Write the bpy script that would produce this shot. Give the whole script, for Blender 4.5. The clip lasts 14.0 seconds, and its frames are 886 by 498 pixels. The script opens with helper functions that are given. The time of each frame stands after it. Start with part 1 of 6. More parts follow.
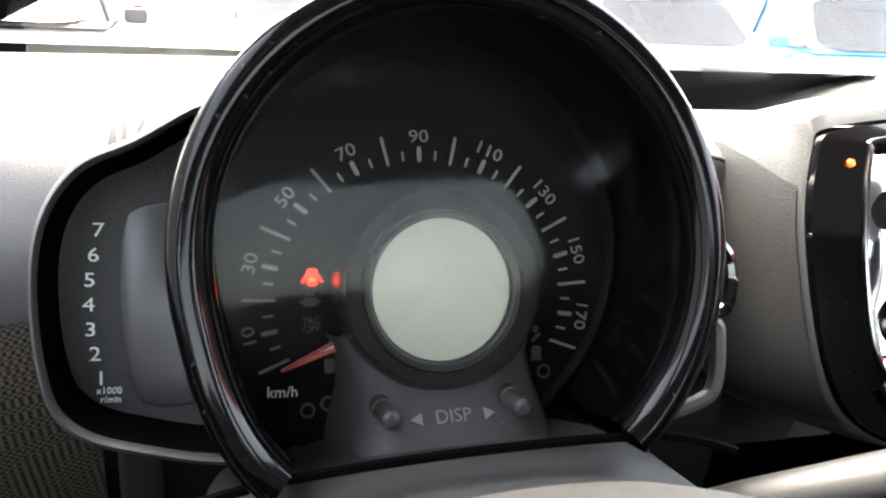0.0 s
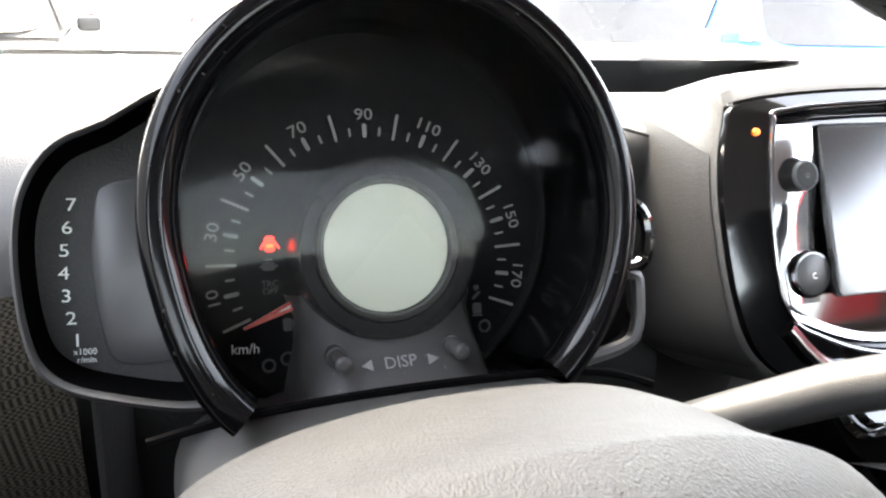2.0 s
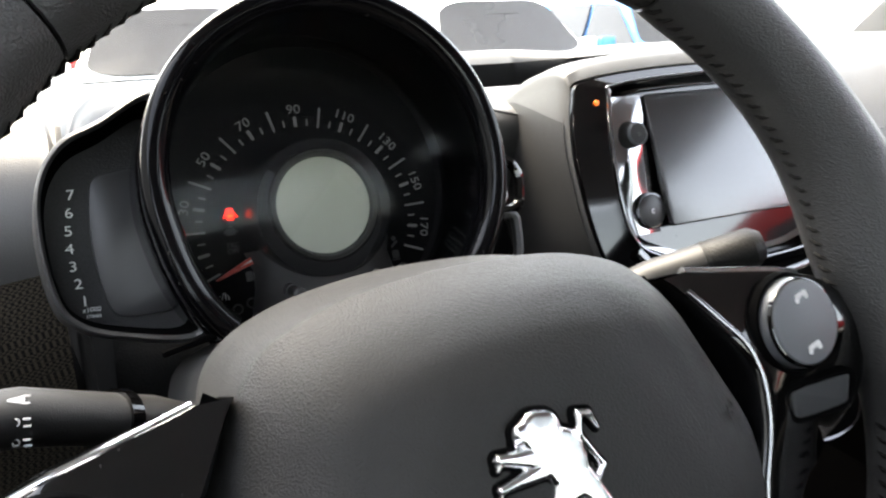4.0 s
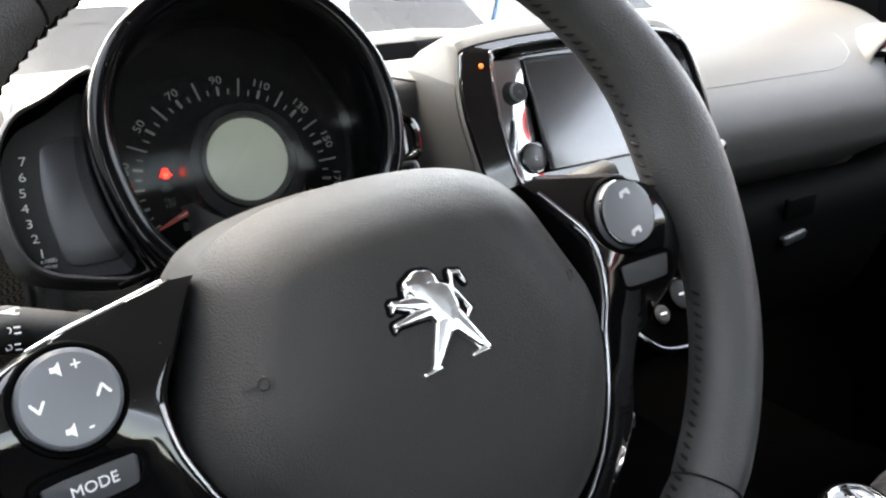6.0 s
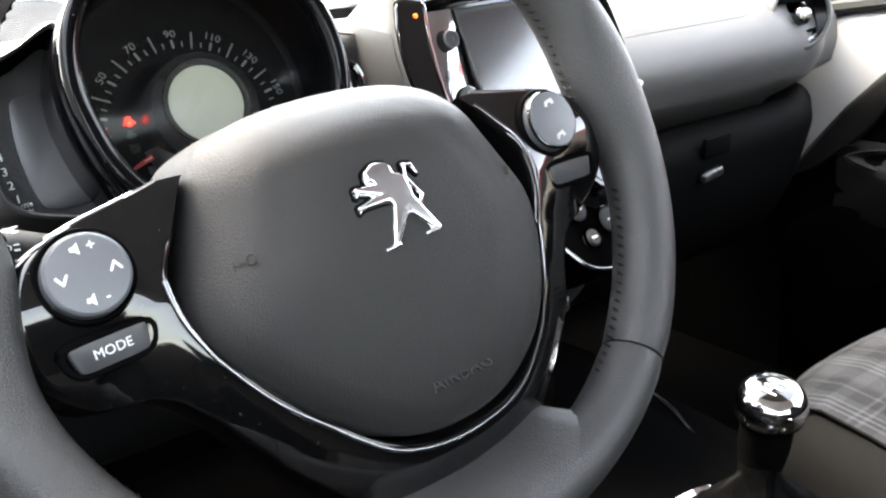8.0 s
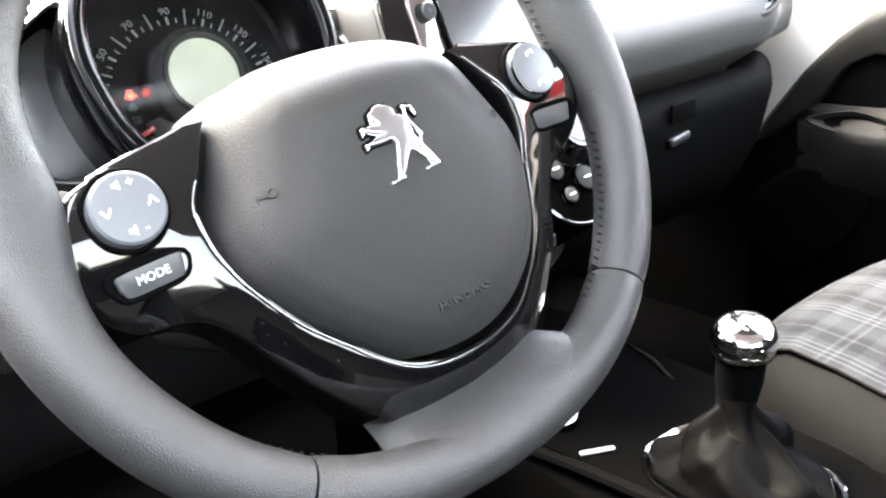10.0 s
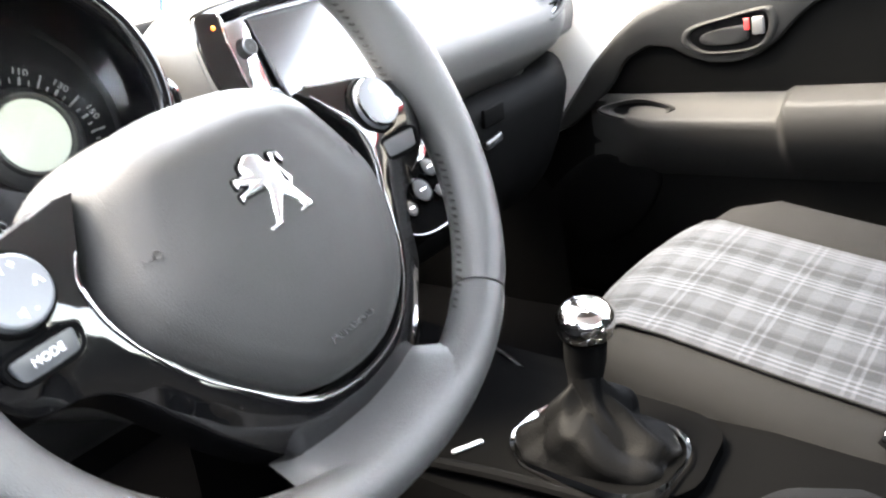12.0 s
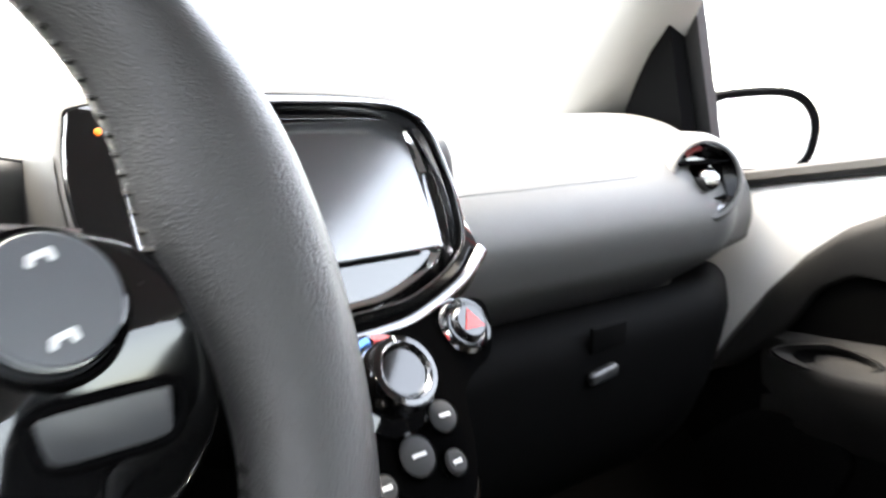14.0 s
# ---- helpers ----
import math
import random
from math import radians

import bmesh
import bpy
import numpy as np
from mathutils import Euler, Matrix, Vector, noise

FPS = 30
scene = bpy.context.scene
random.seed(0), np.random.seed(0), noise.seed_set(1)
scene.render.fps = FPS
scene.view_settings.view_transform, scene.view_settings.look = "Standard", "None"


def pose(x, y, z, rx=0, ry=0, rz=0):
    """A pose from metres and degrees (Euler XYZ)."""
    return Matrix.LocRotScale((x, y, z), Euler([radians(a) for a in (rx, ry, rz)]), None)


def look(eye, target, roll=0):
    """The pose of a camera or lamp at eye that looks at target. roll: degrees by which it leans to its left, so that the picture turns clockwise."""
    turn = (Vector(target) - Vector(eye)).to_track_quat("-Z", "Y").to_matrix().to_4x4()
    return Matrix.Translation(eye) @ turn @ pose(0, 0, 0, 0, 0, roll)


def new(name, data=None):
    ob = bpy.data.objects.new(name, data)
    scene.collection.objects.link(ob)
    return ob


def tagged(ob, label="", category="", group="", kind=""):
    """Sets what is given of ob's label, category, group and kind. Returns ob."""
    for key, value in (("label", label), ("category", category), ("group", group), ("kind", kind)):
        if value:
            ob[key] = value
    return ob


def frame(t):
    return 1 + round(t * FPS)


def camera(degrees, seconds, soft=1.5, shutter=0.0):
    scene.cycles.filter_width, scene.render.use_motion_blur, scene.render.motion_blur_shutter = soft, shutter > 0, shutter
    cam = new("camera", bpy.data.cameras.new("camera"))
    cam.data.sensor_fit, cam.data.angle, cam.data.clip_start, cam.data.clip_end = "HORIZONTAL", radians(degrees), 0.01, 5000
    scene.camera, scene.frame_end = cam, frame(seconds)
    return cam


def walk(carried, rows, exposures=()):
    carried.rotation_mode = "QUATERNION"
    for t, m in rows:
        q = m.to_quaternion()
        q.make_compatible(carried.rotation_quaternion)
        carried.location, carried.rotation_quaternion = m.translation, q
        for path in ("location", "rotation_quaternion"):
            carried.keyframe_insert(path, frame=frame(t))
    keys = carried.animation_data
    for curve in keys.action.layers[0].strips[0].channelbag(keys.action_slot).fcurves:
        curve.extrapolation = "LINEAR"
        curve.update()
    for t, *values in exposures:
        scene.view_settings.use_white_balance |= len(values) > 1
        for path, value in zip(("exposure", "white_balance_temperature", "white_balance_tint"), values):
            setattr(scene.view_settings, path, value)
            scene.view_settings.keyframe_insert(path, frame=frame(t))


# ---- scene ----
cam = camera(55.7, 14.0, soft=2.2, shutter=0.5)
PATH = [
    (0, (-0.0652, -0.2891, 1.0974), (0.1708, 0.6295, 0.7802), 3.17),
    (0.5, (-0.0615, -0.2945, 1.095), (0.1811, 0.6221, 0.7773), 2.87),
    (1, (-0.0603, -0.3037, 1.0949), (0.1912, 0.6113, 0.7794), 2.62),
    (1.5, (-0.0622, -0.311, 1.0949), (0.1969, 0.6008, 0.7764), 2.44),
    (2, (-0.0661, -0.3259, 1.0938), (0.2107, 0.5828, 0.7812), 2.23),
    (4.5, (-0.1148, -0.4513, 1.0916), (0.2901, 0.4166, 0.8038), -2.32),
    (5, (-0.1199, -0.4717, 1.0889), (0.3044, 0.3845, 0.7943), -2.85),
    (5.5, (-0.1256, -0.4905, 1.0891), (0.3177, 0.3545, 0.7901), -2.99),
    (6, (-0.1338, -0.5049, 1.0865), (0.3254, 0.33, 0.7829), -3.39),
    (6.5, (-0.1424, -0.5188, 1.0817), (0.3378, 0.3019, 0.7722), -4.17),
    (7, (-0.1516, -0.5295, 1.0732), (0.3391, 0.2816, 0.755), -4.95),
    (7.5, (-0.1589, -0.5398, 1.0705), (0.3391, 0.2646, 0.7466), -5.19),
    (8, (-0.1702, -0.5523, 1.0679), (0.3432, 0.241, 0.7407), -5.47),
    (8.5, (-0.1851, -0.5604, 1.0627), (0.3343, 0.2242, 0.7242), -6.11),
    (11, (-0.2164, -0.5838, 1.0533), (0.3569, 0.1567, 0.7027), -10.36),
    (11.5, (-0.2258, -0.5752, 1.0526), (0.4266, 0.0775, 0.6675), -10.7),
    (11.7, (-0.2299, -0.5747, 1.0567), (0.4554, 0.0626, 0.6982), -10.65),
    (11.9, (-0.235, -0.5746, 1.0682), (0.4523, 0.0582, 0.7064), -10.64),
    (12, (-0.2384, -0.5746, 1.0762), (0.4557, 0.0486, 0.7158), -10.69),
    (12.1, (-0.2424, -0.5768, 1.0854), (0.4492, 0.0493, 0.7201), -10.69),
    (12.3, (-0.2502, -0.5886, 1.1027), (0.4428, 0.0539, 0.7703), -10.24),
    (12.5, (-0.2539, -0.5962, 1.1107), (0.4373, 0.0722, 0.836), -9.27),
    (12.8, (-0.2074, -0.5788, 1.0996), (0.4755, 0.1082, 0.8513), -7.57),
    (13, (-0.1515, -0.5470, 1.0750), (0.5165, 0.1643, 0.8550), -6.95),
    (13.3, (-0.0801, -0.5232, 1.0392), (0.5865, 0.2043, 0.8767), -6.37),
    (13.5, (-0.0311, -0.4986, 1.0187), (0.6253, 0.239, 0.86), -5.29),
    (14, (0.064, -0.4153, 1.0147), (0.6772, 0.3639, 0.8847), -3.12),
]
EXPOSURES = [(0.0, 5.1, 7050, 10), (2.0, 5.4, 7050, 10), (4.3, 4.2, 7050, 9), (6.5, 4.75, 7050, 9), (8.5, 5.45, 7050, 9), (11.0, 6.5, 7050, 9), (12.0, 6.5, 7050, 9), (12.5, 5.95, 7050, 9), (12.8, 5.25, 7050, 9), (13.0, 5.1, 7050, 9), (13.5, 5.2, 7050, 9), (14.0, 5.3, 7050, 9)]
walk(cam, [(t, look(eye, target, roll)) for t, eye, target, roll in PATH], EXPOSURES)


# ---------- light ----------
SUN_EL, SUN_AZ = 60.5, -20.0
world = bpy.data.worlds.new("sky_world")
scene.world = world
world.use_nodes = True
wn, wl = world.node_tree.nodes, world.node_tree.links
sky = wn.new("ShaderNodeTexSky")
sky.sky_type, sky.sun_disc = "NISHITA", False
sky.sun_elevation, sky.sun_rotation = radians(SUN_EL), radians(SUN_AZ)
sky.dust_density, sky.air_density, sky.ozone_density = 2.0, 1.0, 0.5
veil = wn.new("ShaderNodeHueSaturation")      # thin cloud takes most of the blue
veil.inputs["Saturation"].default_value = 0.5
wl.new(sky.outputs[0], veil.inputs["Color"])
wl.new(veil.outputs[0], wn["Background"].inputs[0])
wn["Background"].inputs[1].default_value = 0.11
sun = new("sun", bpy.data.lights.new("sun", "SUN"))
sun.data.energy, sun.data.angle, sun.data.color = 1.0, radians(30), (1.0, 0.91, 0.77)
sun.matrix_world = look((0, 0, 30), (-math.sin(radians(SUN_AZ)) * 10, -math.cos(radians(SUN_AZ)) * 10, 30 - 10 * math.tan(radians(SUN_EL))))


# ---------- materials ----------
def material(name, color, rough=0.5, metal=0.0, spec=0.5, grain=0.0, grain_scale=600.0, vary=0.0, vary_scale=8.0,
             kind="noise", coat=0.0, emit=None, emit_strength=0.0, rough_vary=0.0, dust=0.0, coat_rough=0.03, stretch=None):
    """A surface with a fine grain in the relief and slow changes of tone and gloss."""
    m = bpy.data.materials.new(name)
    m.use_nodes = True
    n, l = m.node_tree.nodes, m.node_tree.links
    b = n["Principled BSDF"]
    b.inputs["Base Color"].default_value = (*color, 1)
    b.inputs["Roughness"].default_value, b.inputs["Metallic"].default_value = rough, metal
    b.inputs["Specular IOR Level"].default_value = spec
    b.inputs["Coat Weight"].default_value = coat
    b.inputs["Coat Roughness"].default_value = coat_rough
    if emit:
        b.inputs["Emission Color"].default_value = (*emit, 1)
        b.inputs["Emission Strength"].default_value = emit_strength
    tc = n.new("ShaderNodeTexCoord")
    if vary or rough_vary or dust:
        big = n.new("ShaderNodeTexNoise")
        big.inputs["Scale"].default_value, big.inputs["Detail"].default_value = vary_scale, 5
        l.new(tc.outputs["Object"], big.inputs["Vector"])
        if vary:
            mix = n.new("ShaderNodeMix")
            mix.data_type = "RGBA"
            mix.inputs[6].default_value = (*[c * (1 - vary) for c in color], 1)
            mix.inputs[7].default_value = (*[min(1, c * (1 + vary)) for c in color], 1)
            l.new(big.outputs["Fac"], mix.inputs[0])
            last = mix.outputs[2]
            if dust:
                speck = n.new("ShaderNodeTexNoise")
                speck.inputs["Scale"].default_value, speck.inputs["Detail"].default_value = 420, 2
                l.new(tc.outputs["Object"], speck.inputs["Vector"])
                ramp = n.new("ShaderNodeValToRGB")
                ramp.color_ramp.elements[0].position, ramp.color_ramp.elements[1].position = 0.70, 0.74
                l.new(speck.outputs["Fac"], ramp.inputs[0])
                times = n.new("ShaderNodeMath")
                times.operation = "MULTIPLY"
                times.inputs[1].default_value = dust
                l.new(ramp.outputs[0], times.inputs[0])
                over = n.new("ShaderNodeMix")
                over.data_type = "RGBA"
                over.inputs[7].default_value = (0.45, 0.43, 0.4, 1)
                l.new(times.outputs[0], over.inputs[0])
                l.new(last, over.inputs[6])
                last = over.outputs[2]
            l.new(last, b.inputs["Base Color"])
        if rough_vary:
            mr = n.new("ShaderNodeMapRange")
            mr.inputs["To Min"].default_value = max(0.0, rough - rough_vary)
            mr.inputs["To Max"].default_value = min(1.0, rough + rough_vary)
            l.new(big.outputs["Fac"], mr.inputs["Value"])
            l.new(mr.outputs[0], b.inputs["Roughness"])
    if grain:
        if kind == "cells":
            g = n.new("ShaderNodeTexVoronoi")
            g.inputs["Scale"].default_value = grain_scale
            out = g.outputs["Distance"]
        else:
            g = n.new("ShaderNodeTexNoise")
            g.inputs["Scale"].default_value, g.inputs["Detail"].default_value = grain_scale, 3
            out = g.outputs["Fac"]
        if stretch:
            mp = n.new("ShaderNodeMapping")
            mp.inputs["Scale"].default_value = stretch
            mp.inputs["Rotation"].default_value = (0, 0, 0.35)
            l.new(tc.outputs["Object"], mp.inputs[0])
            l.new(mp.outputs[0], g.inputs["Vector"])
        else:
            l.new(tc.outputs["Object"], g.inputs["Vector"])
        bump = n.new("ShaderNodeBump")
        bump.inputs["Strength"].default_value, bump.inputs["Distance"].default_value = grain, 0.0006
        l.new(out, bump.inputs["Height"])
        l.new(bump.outputs[0], b.inputs["Normal"])
    return m


DASH = material("dash_plastic", (0.068, 0.0668, 0.0647), 0.5, grain=0.24, grain_scale=1200, vary=0.06, vary_scale=5, kind="cells", rough_vary=0.05)
PIANO_HOOD = material("hood_gloss_black", (0.0016, 0.0016, 0.0020), 0.10, spec=0.20, vary=0.2, vary_scale=30, rough_vary=0.06, dust=0.05)
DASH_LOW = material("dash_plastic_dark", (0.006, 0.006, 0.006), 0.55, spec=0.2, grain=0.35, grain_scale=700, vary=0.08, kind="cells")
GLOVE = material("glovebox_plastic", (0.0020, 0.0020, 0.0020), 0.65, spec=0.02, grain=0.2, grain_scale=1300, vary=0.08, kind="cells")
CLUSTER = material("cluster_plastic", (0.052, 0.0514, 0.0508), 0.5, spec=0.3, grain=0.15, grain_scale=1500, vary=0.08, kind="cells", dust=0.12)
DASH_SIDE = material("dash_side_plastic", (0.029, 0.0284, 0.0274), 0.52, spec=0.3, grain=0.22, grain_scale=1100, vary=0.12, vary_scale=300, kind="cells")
LEVER = material("stalk_plastic", (0.020, 0.020, 0.0203), 0.5, spec=0.3, grain=0.15, grain_scale=1500, vary=0.08, kind="cells")
LEATHER = material("wheel_leather", (0.0265, 0.0262, 0.0262), 0.42, spec=0.5, grain=0.38, grain_scale=1350, vary=0.1, vary_scale=14, kind="cells", rough_vary=0.06)
PADSKIN = material("airbag_skin", (0.0215, 0.0211, 0.0208), 0.50, spec=0.16, grain=0.38, grain_scale=1350, stretch=(1.0, 1.6, 1.0), vary=0.07, vary_scale=10, kind="cells", rough_vary=0.04)
PADSKIN.node_tree.nodes["Principled BSDF"].inputs["Sheen Weight"].default_value = 0.03
PADSKIN.node_tree.nodes["Principled BSDF"].inputs["Sheen Roughness"].default_value = 0.4
PIANO = material("piano_black", (0.002, 0.002, 0.0022), 0.06, spec=0.7, vary=0.2, vary_scale=30, rough_vary=0.03, dust=0.05)
CHROME = material("chrome", (0.82, 0.83, 0.84), 0.07, metal=1.0, rough_vary=0.03, vary_scale=40)
DARK_CHROME = material("dark_chrome", (0.12, 0.12, 0.123), 0.12, metal=1.0, rough_vary=0.04, vary_scale=50)
WAVE_CHROME = material("wavy_chrome", (0.42, 0.423, 0.43), 0.09, metal=1.0, rough_vary=0.04, vary_scale=50)
LINE_CHROME = material("line_chrome", (0.22, 0.22, 0.226), 0.16, metal=1.0, rough_vary=0.04, vary_scale=40)
EMBLEM = material("emblem_chrome", (0.70, 0.705, 0.71), 0.17, metal=1.0, rough_vary=0.05, vary_scale=60)
SATIN = material("satin_silver", (0.62, 0.63, 0.64), 0.28, metal=0.9, rough_vary=0.06, vary_scale=60)
FACE = material("dial_face", (0.0048, 0.0049, 0.0052), 0.5, spec=0.05, vary=0.12, vary_scale=25, grain=0.04, grain_scale=1500)
FACE_GREY = material("dial_ring_grey", (0.016, 0.0162, 0.0138), 0.45, spec=0.15, vary=0.08, vary_scale=30)
REVFACE = material("rev_face", (0.022, 0.022, 0.0224), 0.5, spec=0.25, grain=0.5, grain_scale=900, vary=0.45, vary_scale=900)
DRUM = material("drum_black", (0.026, 0.026, 0.0263), 0.25, spec=0.45, vary=0.1, vary_scale=40, rough_vary=0.05)
LOOP_GREY = material("loop_plastic", (0.034, 0.034, 0.0345), 0.42, vary=0.06, vary_scale=60)
BLACK = material("matt_black", (0.002, 0.002, 0.0021), 0.8, spec=0.01, vary=0.15)
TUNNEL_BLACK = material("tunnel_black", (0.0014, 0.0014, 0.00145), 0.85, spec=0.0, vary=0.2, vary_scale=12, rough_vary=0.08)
RUBBER = material("black_rubber", (0.008, 0.008, 0.0083), 0.75, vary=0.12, grain=0.2)
PRINT = material("white_print", (0.8, 0.8, 0.78), 0.6, vary=0.05, vary_scale=90)
PRINT_KEY = material("key_print", (0.62, 0.62, 0.62), 0.6, vary=0.05, vary_scale=90)
# print dimmed: the hood's shade over ticks and numerals is in this colour
PRINT_TICK = material("dial_print_shaded", (0.18, 0.18, 0.177), 0.6, vary=0.05, vary_scale=90)
PRINT_DIM = material("grey_print", (0.036, 0.037, 0.038), 0.5, vary=0.05)
LCD = material("lcd_glass", (0.265, 0.280, 0.222), 0.35, vary=0.05, vary_scale=18)
PRINT_DISP = material("mid_grey_print", (0.19, 0.19, 0.19), 0.6, vary=0.1, vary_scale=200)
GREYLCD = material("tach_strip", (0.024, 0.024, 0.0246), 0.35, vary=0.06, vary_scale=30)
RED_ON = material("telltale_red", (0.5, 0.02, 0.01), 0.4, emit=(1.0, 0.02, 0.008), emit_strength=0.14)
ORANGE_ON = material("lamp_orange", (0.5, 0.15, 0.02), 0.4, emit=(1.0, 0.17, 0.02), emit_strength=0.06)
NEEDLE = material("needle_red", (0.35, 0.03, 0.015), 0.4, vary=0.08, vary_scale=80)
SCREEN = material("touch_screen", (0.024, 0.025, 0.027), 0.24, spec=0.9, coat=0.6, coat_rough=0.18, vary=0.03)
BUTTON = material("button_grey", (0.080, 0.0845, 0.0925), 0.36, vary=0.05, vary_scale=60, grain=0.08, grain_scale=1500)
BAR_GREY = material("bar_button_grey", (0.040, 0.0415, 0.0440), 0.36, vary=0.05, vary_scale=60, grain=0.08, grain_scale=1500)
LINING = material("roof_lining", (0.46, 0.465, 0.47), 0.95, grain=0.4, grain_scale=400, vary=0.05)
PILLAR = material("pillar_trim", (0.22, 0.217, 0.21), 0.65, grain=0.3, grain_scale=700, vary=0.04, kind="cells")
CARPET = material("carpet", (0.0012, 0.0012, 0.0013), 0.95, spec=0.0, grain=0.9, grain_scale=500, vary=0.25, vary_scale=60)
PAINT_WHITE = material("white_body_paint", (0.46, 0.46, 0.45), 0.3, coat=0.4, vary=0.02)
DOOR_GREY = material("door_plastic", (0.0102, 0.0100, 0.0097), 0.62, spec=0.12, grain=0.35, grain_scale=700, vary=0.08, kind="cells")
DOOR_BLACK = material("door_fabric_black", (0.0018, 0.0018, 0.0018), 0.85, spec=0.01, grain=0.6, grain_scale=500, vary=0.15, vary_scale=40)
SEAT_GREY = material("seat_fabric_grey", (0.0058, 0.0058, 0.0059), 0.9, spec=0.01, grain=0.7, grain_scale=900, vary=0.12, vary_scale=60)
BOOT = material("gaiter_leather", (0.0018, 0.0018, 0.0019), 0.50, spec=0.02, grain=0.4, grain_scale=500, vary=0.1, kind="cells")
RED_PLASTIC = material("red_plastic", (0.45, 0.03, 0.03), 0.35, vary=0.08)
DEEP_RED = material("deep_red_plastic", (0.10, 0.008, 0.008), 0.4, vary=0.08)
SKYBLUE = material("blue_plastic", (0.05, 0.2, 0.6), 0.4, vary=0.08)
THREAD = material("thread", (0.006, 0.0055, 0.005), 0.7, spec=0.1, vary=0.1, vary_scale=300)
ASPHALT = material("asphalt", (0.15, 0.155, 0.16), 0.9, grain=0.8, grain_scale=60, vary=0.2, vary_scale=0.6)


def glass_material(name, tint, gloss, ior=1.45):
    m = bpy.data.materials.new(name)
    m.use_nodes = True
    n, l = m.node_tree.nodes, m.node_tree.links
    n.remove(n["Principled BSDF"])
    clear, shine, mix, fres = (n.new(k) for k in ("ShaderNodeBsdfTransparent", "ShaderNodeBsdfGlossy", "ShaderNodeMixShader", "ShaderNodeFresnel"))
    clear.inputs[0].default_value = (*tint, 1)
    shine.inputs["Roughness"].default_value = gloss
    fres.inputs["IOR"].default_value = ior
    l.new(fres.outputs[0], mix.inputs[0])
    l.new(clear.outputs[0], mix.inputs[1])
    l.new(shine.outputs[0], mix.inputs[2])
    l.new(mix.outputs[0], n["Material Output"].inputs[0])
    return m


GLASS = glass_material("window_glass", (0.96, 0.98, 0.97), 0.0)
TINTED = glass_material("tinted_glass", (0.60, 0.61, 0.605), 0.0)
COVER = glass_material("dial_cover", (0.97, 0.97, 0.97), 0.08, 1.22)
HOODIN = material("hood_lining", (0.0012, 0.0012, 0.0016), 0.14, spec=0.18, vary=0.2, vary_scale=30)


def tartan():
    """Grey and white woven check, in stripes across and along the seat."""
    m = bpy.data.materials.new("tartan_fabric")
    m.use_nodes = True
    n, l = m.node_tree.nodes, m.node_tree.links
    b = n["Principled BSDF"]
    b.inputs["Roughness"].default_value, b.inputs["Specular IOR Level"].default_value = 0.9, 0.08
    tc, sep = n.new("ShaderNodeTexCoord"), n.new("ShaderNodeSeparateXYZ")
    l.new(tc.outputs["Object"], sep.inputs[0])

    def stripes(axis, period, shift, stops):
        a = n.new("ShaderNodeMath")
        a.operation, a.inputs[1].default_value = "MULTIPLY_ADD", 1 / period
        a.inputs[2].default_value = shift
        l.new(sep.outputs[axis], a.inputs[0])
        f = n.new("ShaderNodeMath")
        f.operation = "FRACT"
        l.new(a.outputs[0], f.inputs[0])
        r = n.new("ShaderNodeValToRGB")
        r.color_ramp.interpolation = "CONSTANT"
        e = r.color_ramp.elements
        while len(e) < len(stops):
            e.new(0.5)
        for item, (p, v) in zip(e, stops):
            item.position, item.color = p, (0.053 * v, 0.057 * v, 0.066 * v, 1)
        l.new(f.outputs[0], r.inputs[0])
        return r.outputs[0]

    along = stripes("X", 0.082, 0.15, [(0, 0.34), (0.22, 0.26), (0.30, 0.62), (0.34, 0.22), (0.39, 0.66), (0.43, 0.22), (0.48, 0.60), (0.52, 0.30), (0.62, 0.13), (0.80, 0.40), (0.84, 0.13), (0.94, 0.24)])
    across = stripes("Y", 0.095, 0.4, [(0, 0.28), (0.20, 0.14), (0.34, 0.44), (0.38, 0.16), (0.44, 0.44), (0.48, 0.20), (0.66, 0.34), (0.80, 0.15)])
    mix = n.new("ShaderNodeMix")
    mix.data_type = "RGBA"
    wv = n.new("ShaderNodeTexChecker")
    wv.inputs["Scale"].default_value = 900
    l.new(tc.outputs["Object"], wv.inputs["Vector"])
    k = n.new("ShaderNodeMath")
    k.operation, k.inputs[1].default_value, k.inputs[2].default_value = "MULTIPLY_ADD", 0.3, 0.3
    l.new(wv.outputs["Fac"], k.inputs[0])
    l.new(k.outputs[0], mix.inputs[0])
    l.new(along, mix.inputs[6])
    l.new(across, mix.inputs[7])
    l.new(mix.outputs[2], b.inputs["Base Color"])
    ns, bp = n.new("ShaderNodeTexNoise"), n.new("ShaderNodeBump")
    ns.inputs["Scale"].default_value = 900
    bp.inputs["Strength"].default_value, bp.inputs["Distance"].default_value = 0.5, 0.0008
    l.new(tc.outputs["Object"], ns.inputs["Vector"])
    l.new(ns.outputs["Fac"], bp.inputs["Height"])
    l.new(bp.outputs[0], b.inputs["Normal"])
    return m


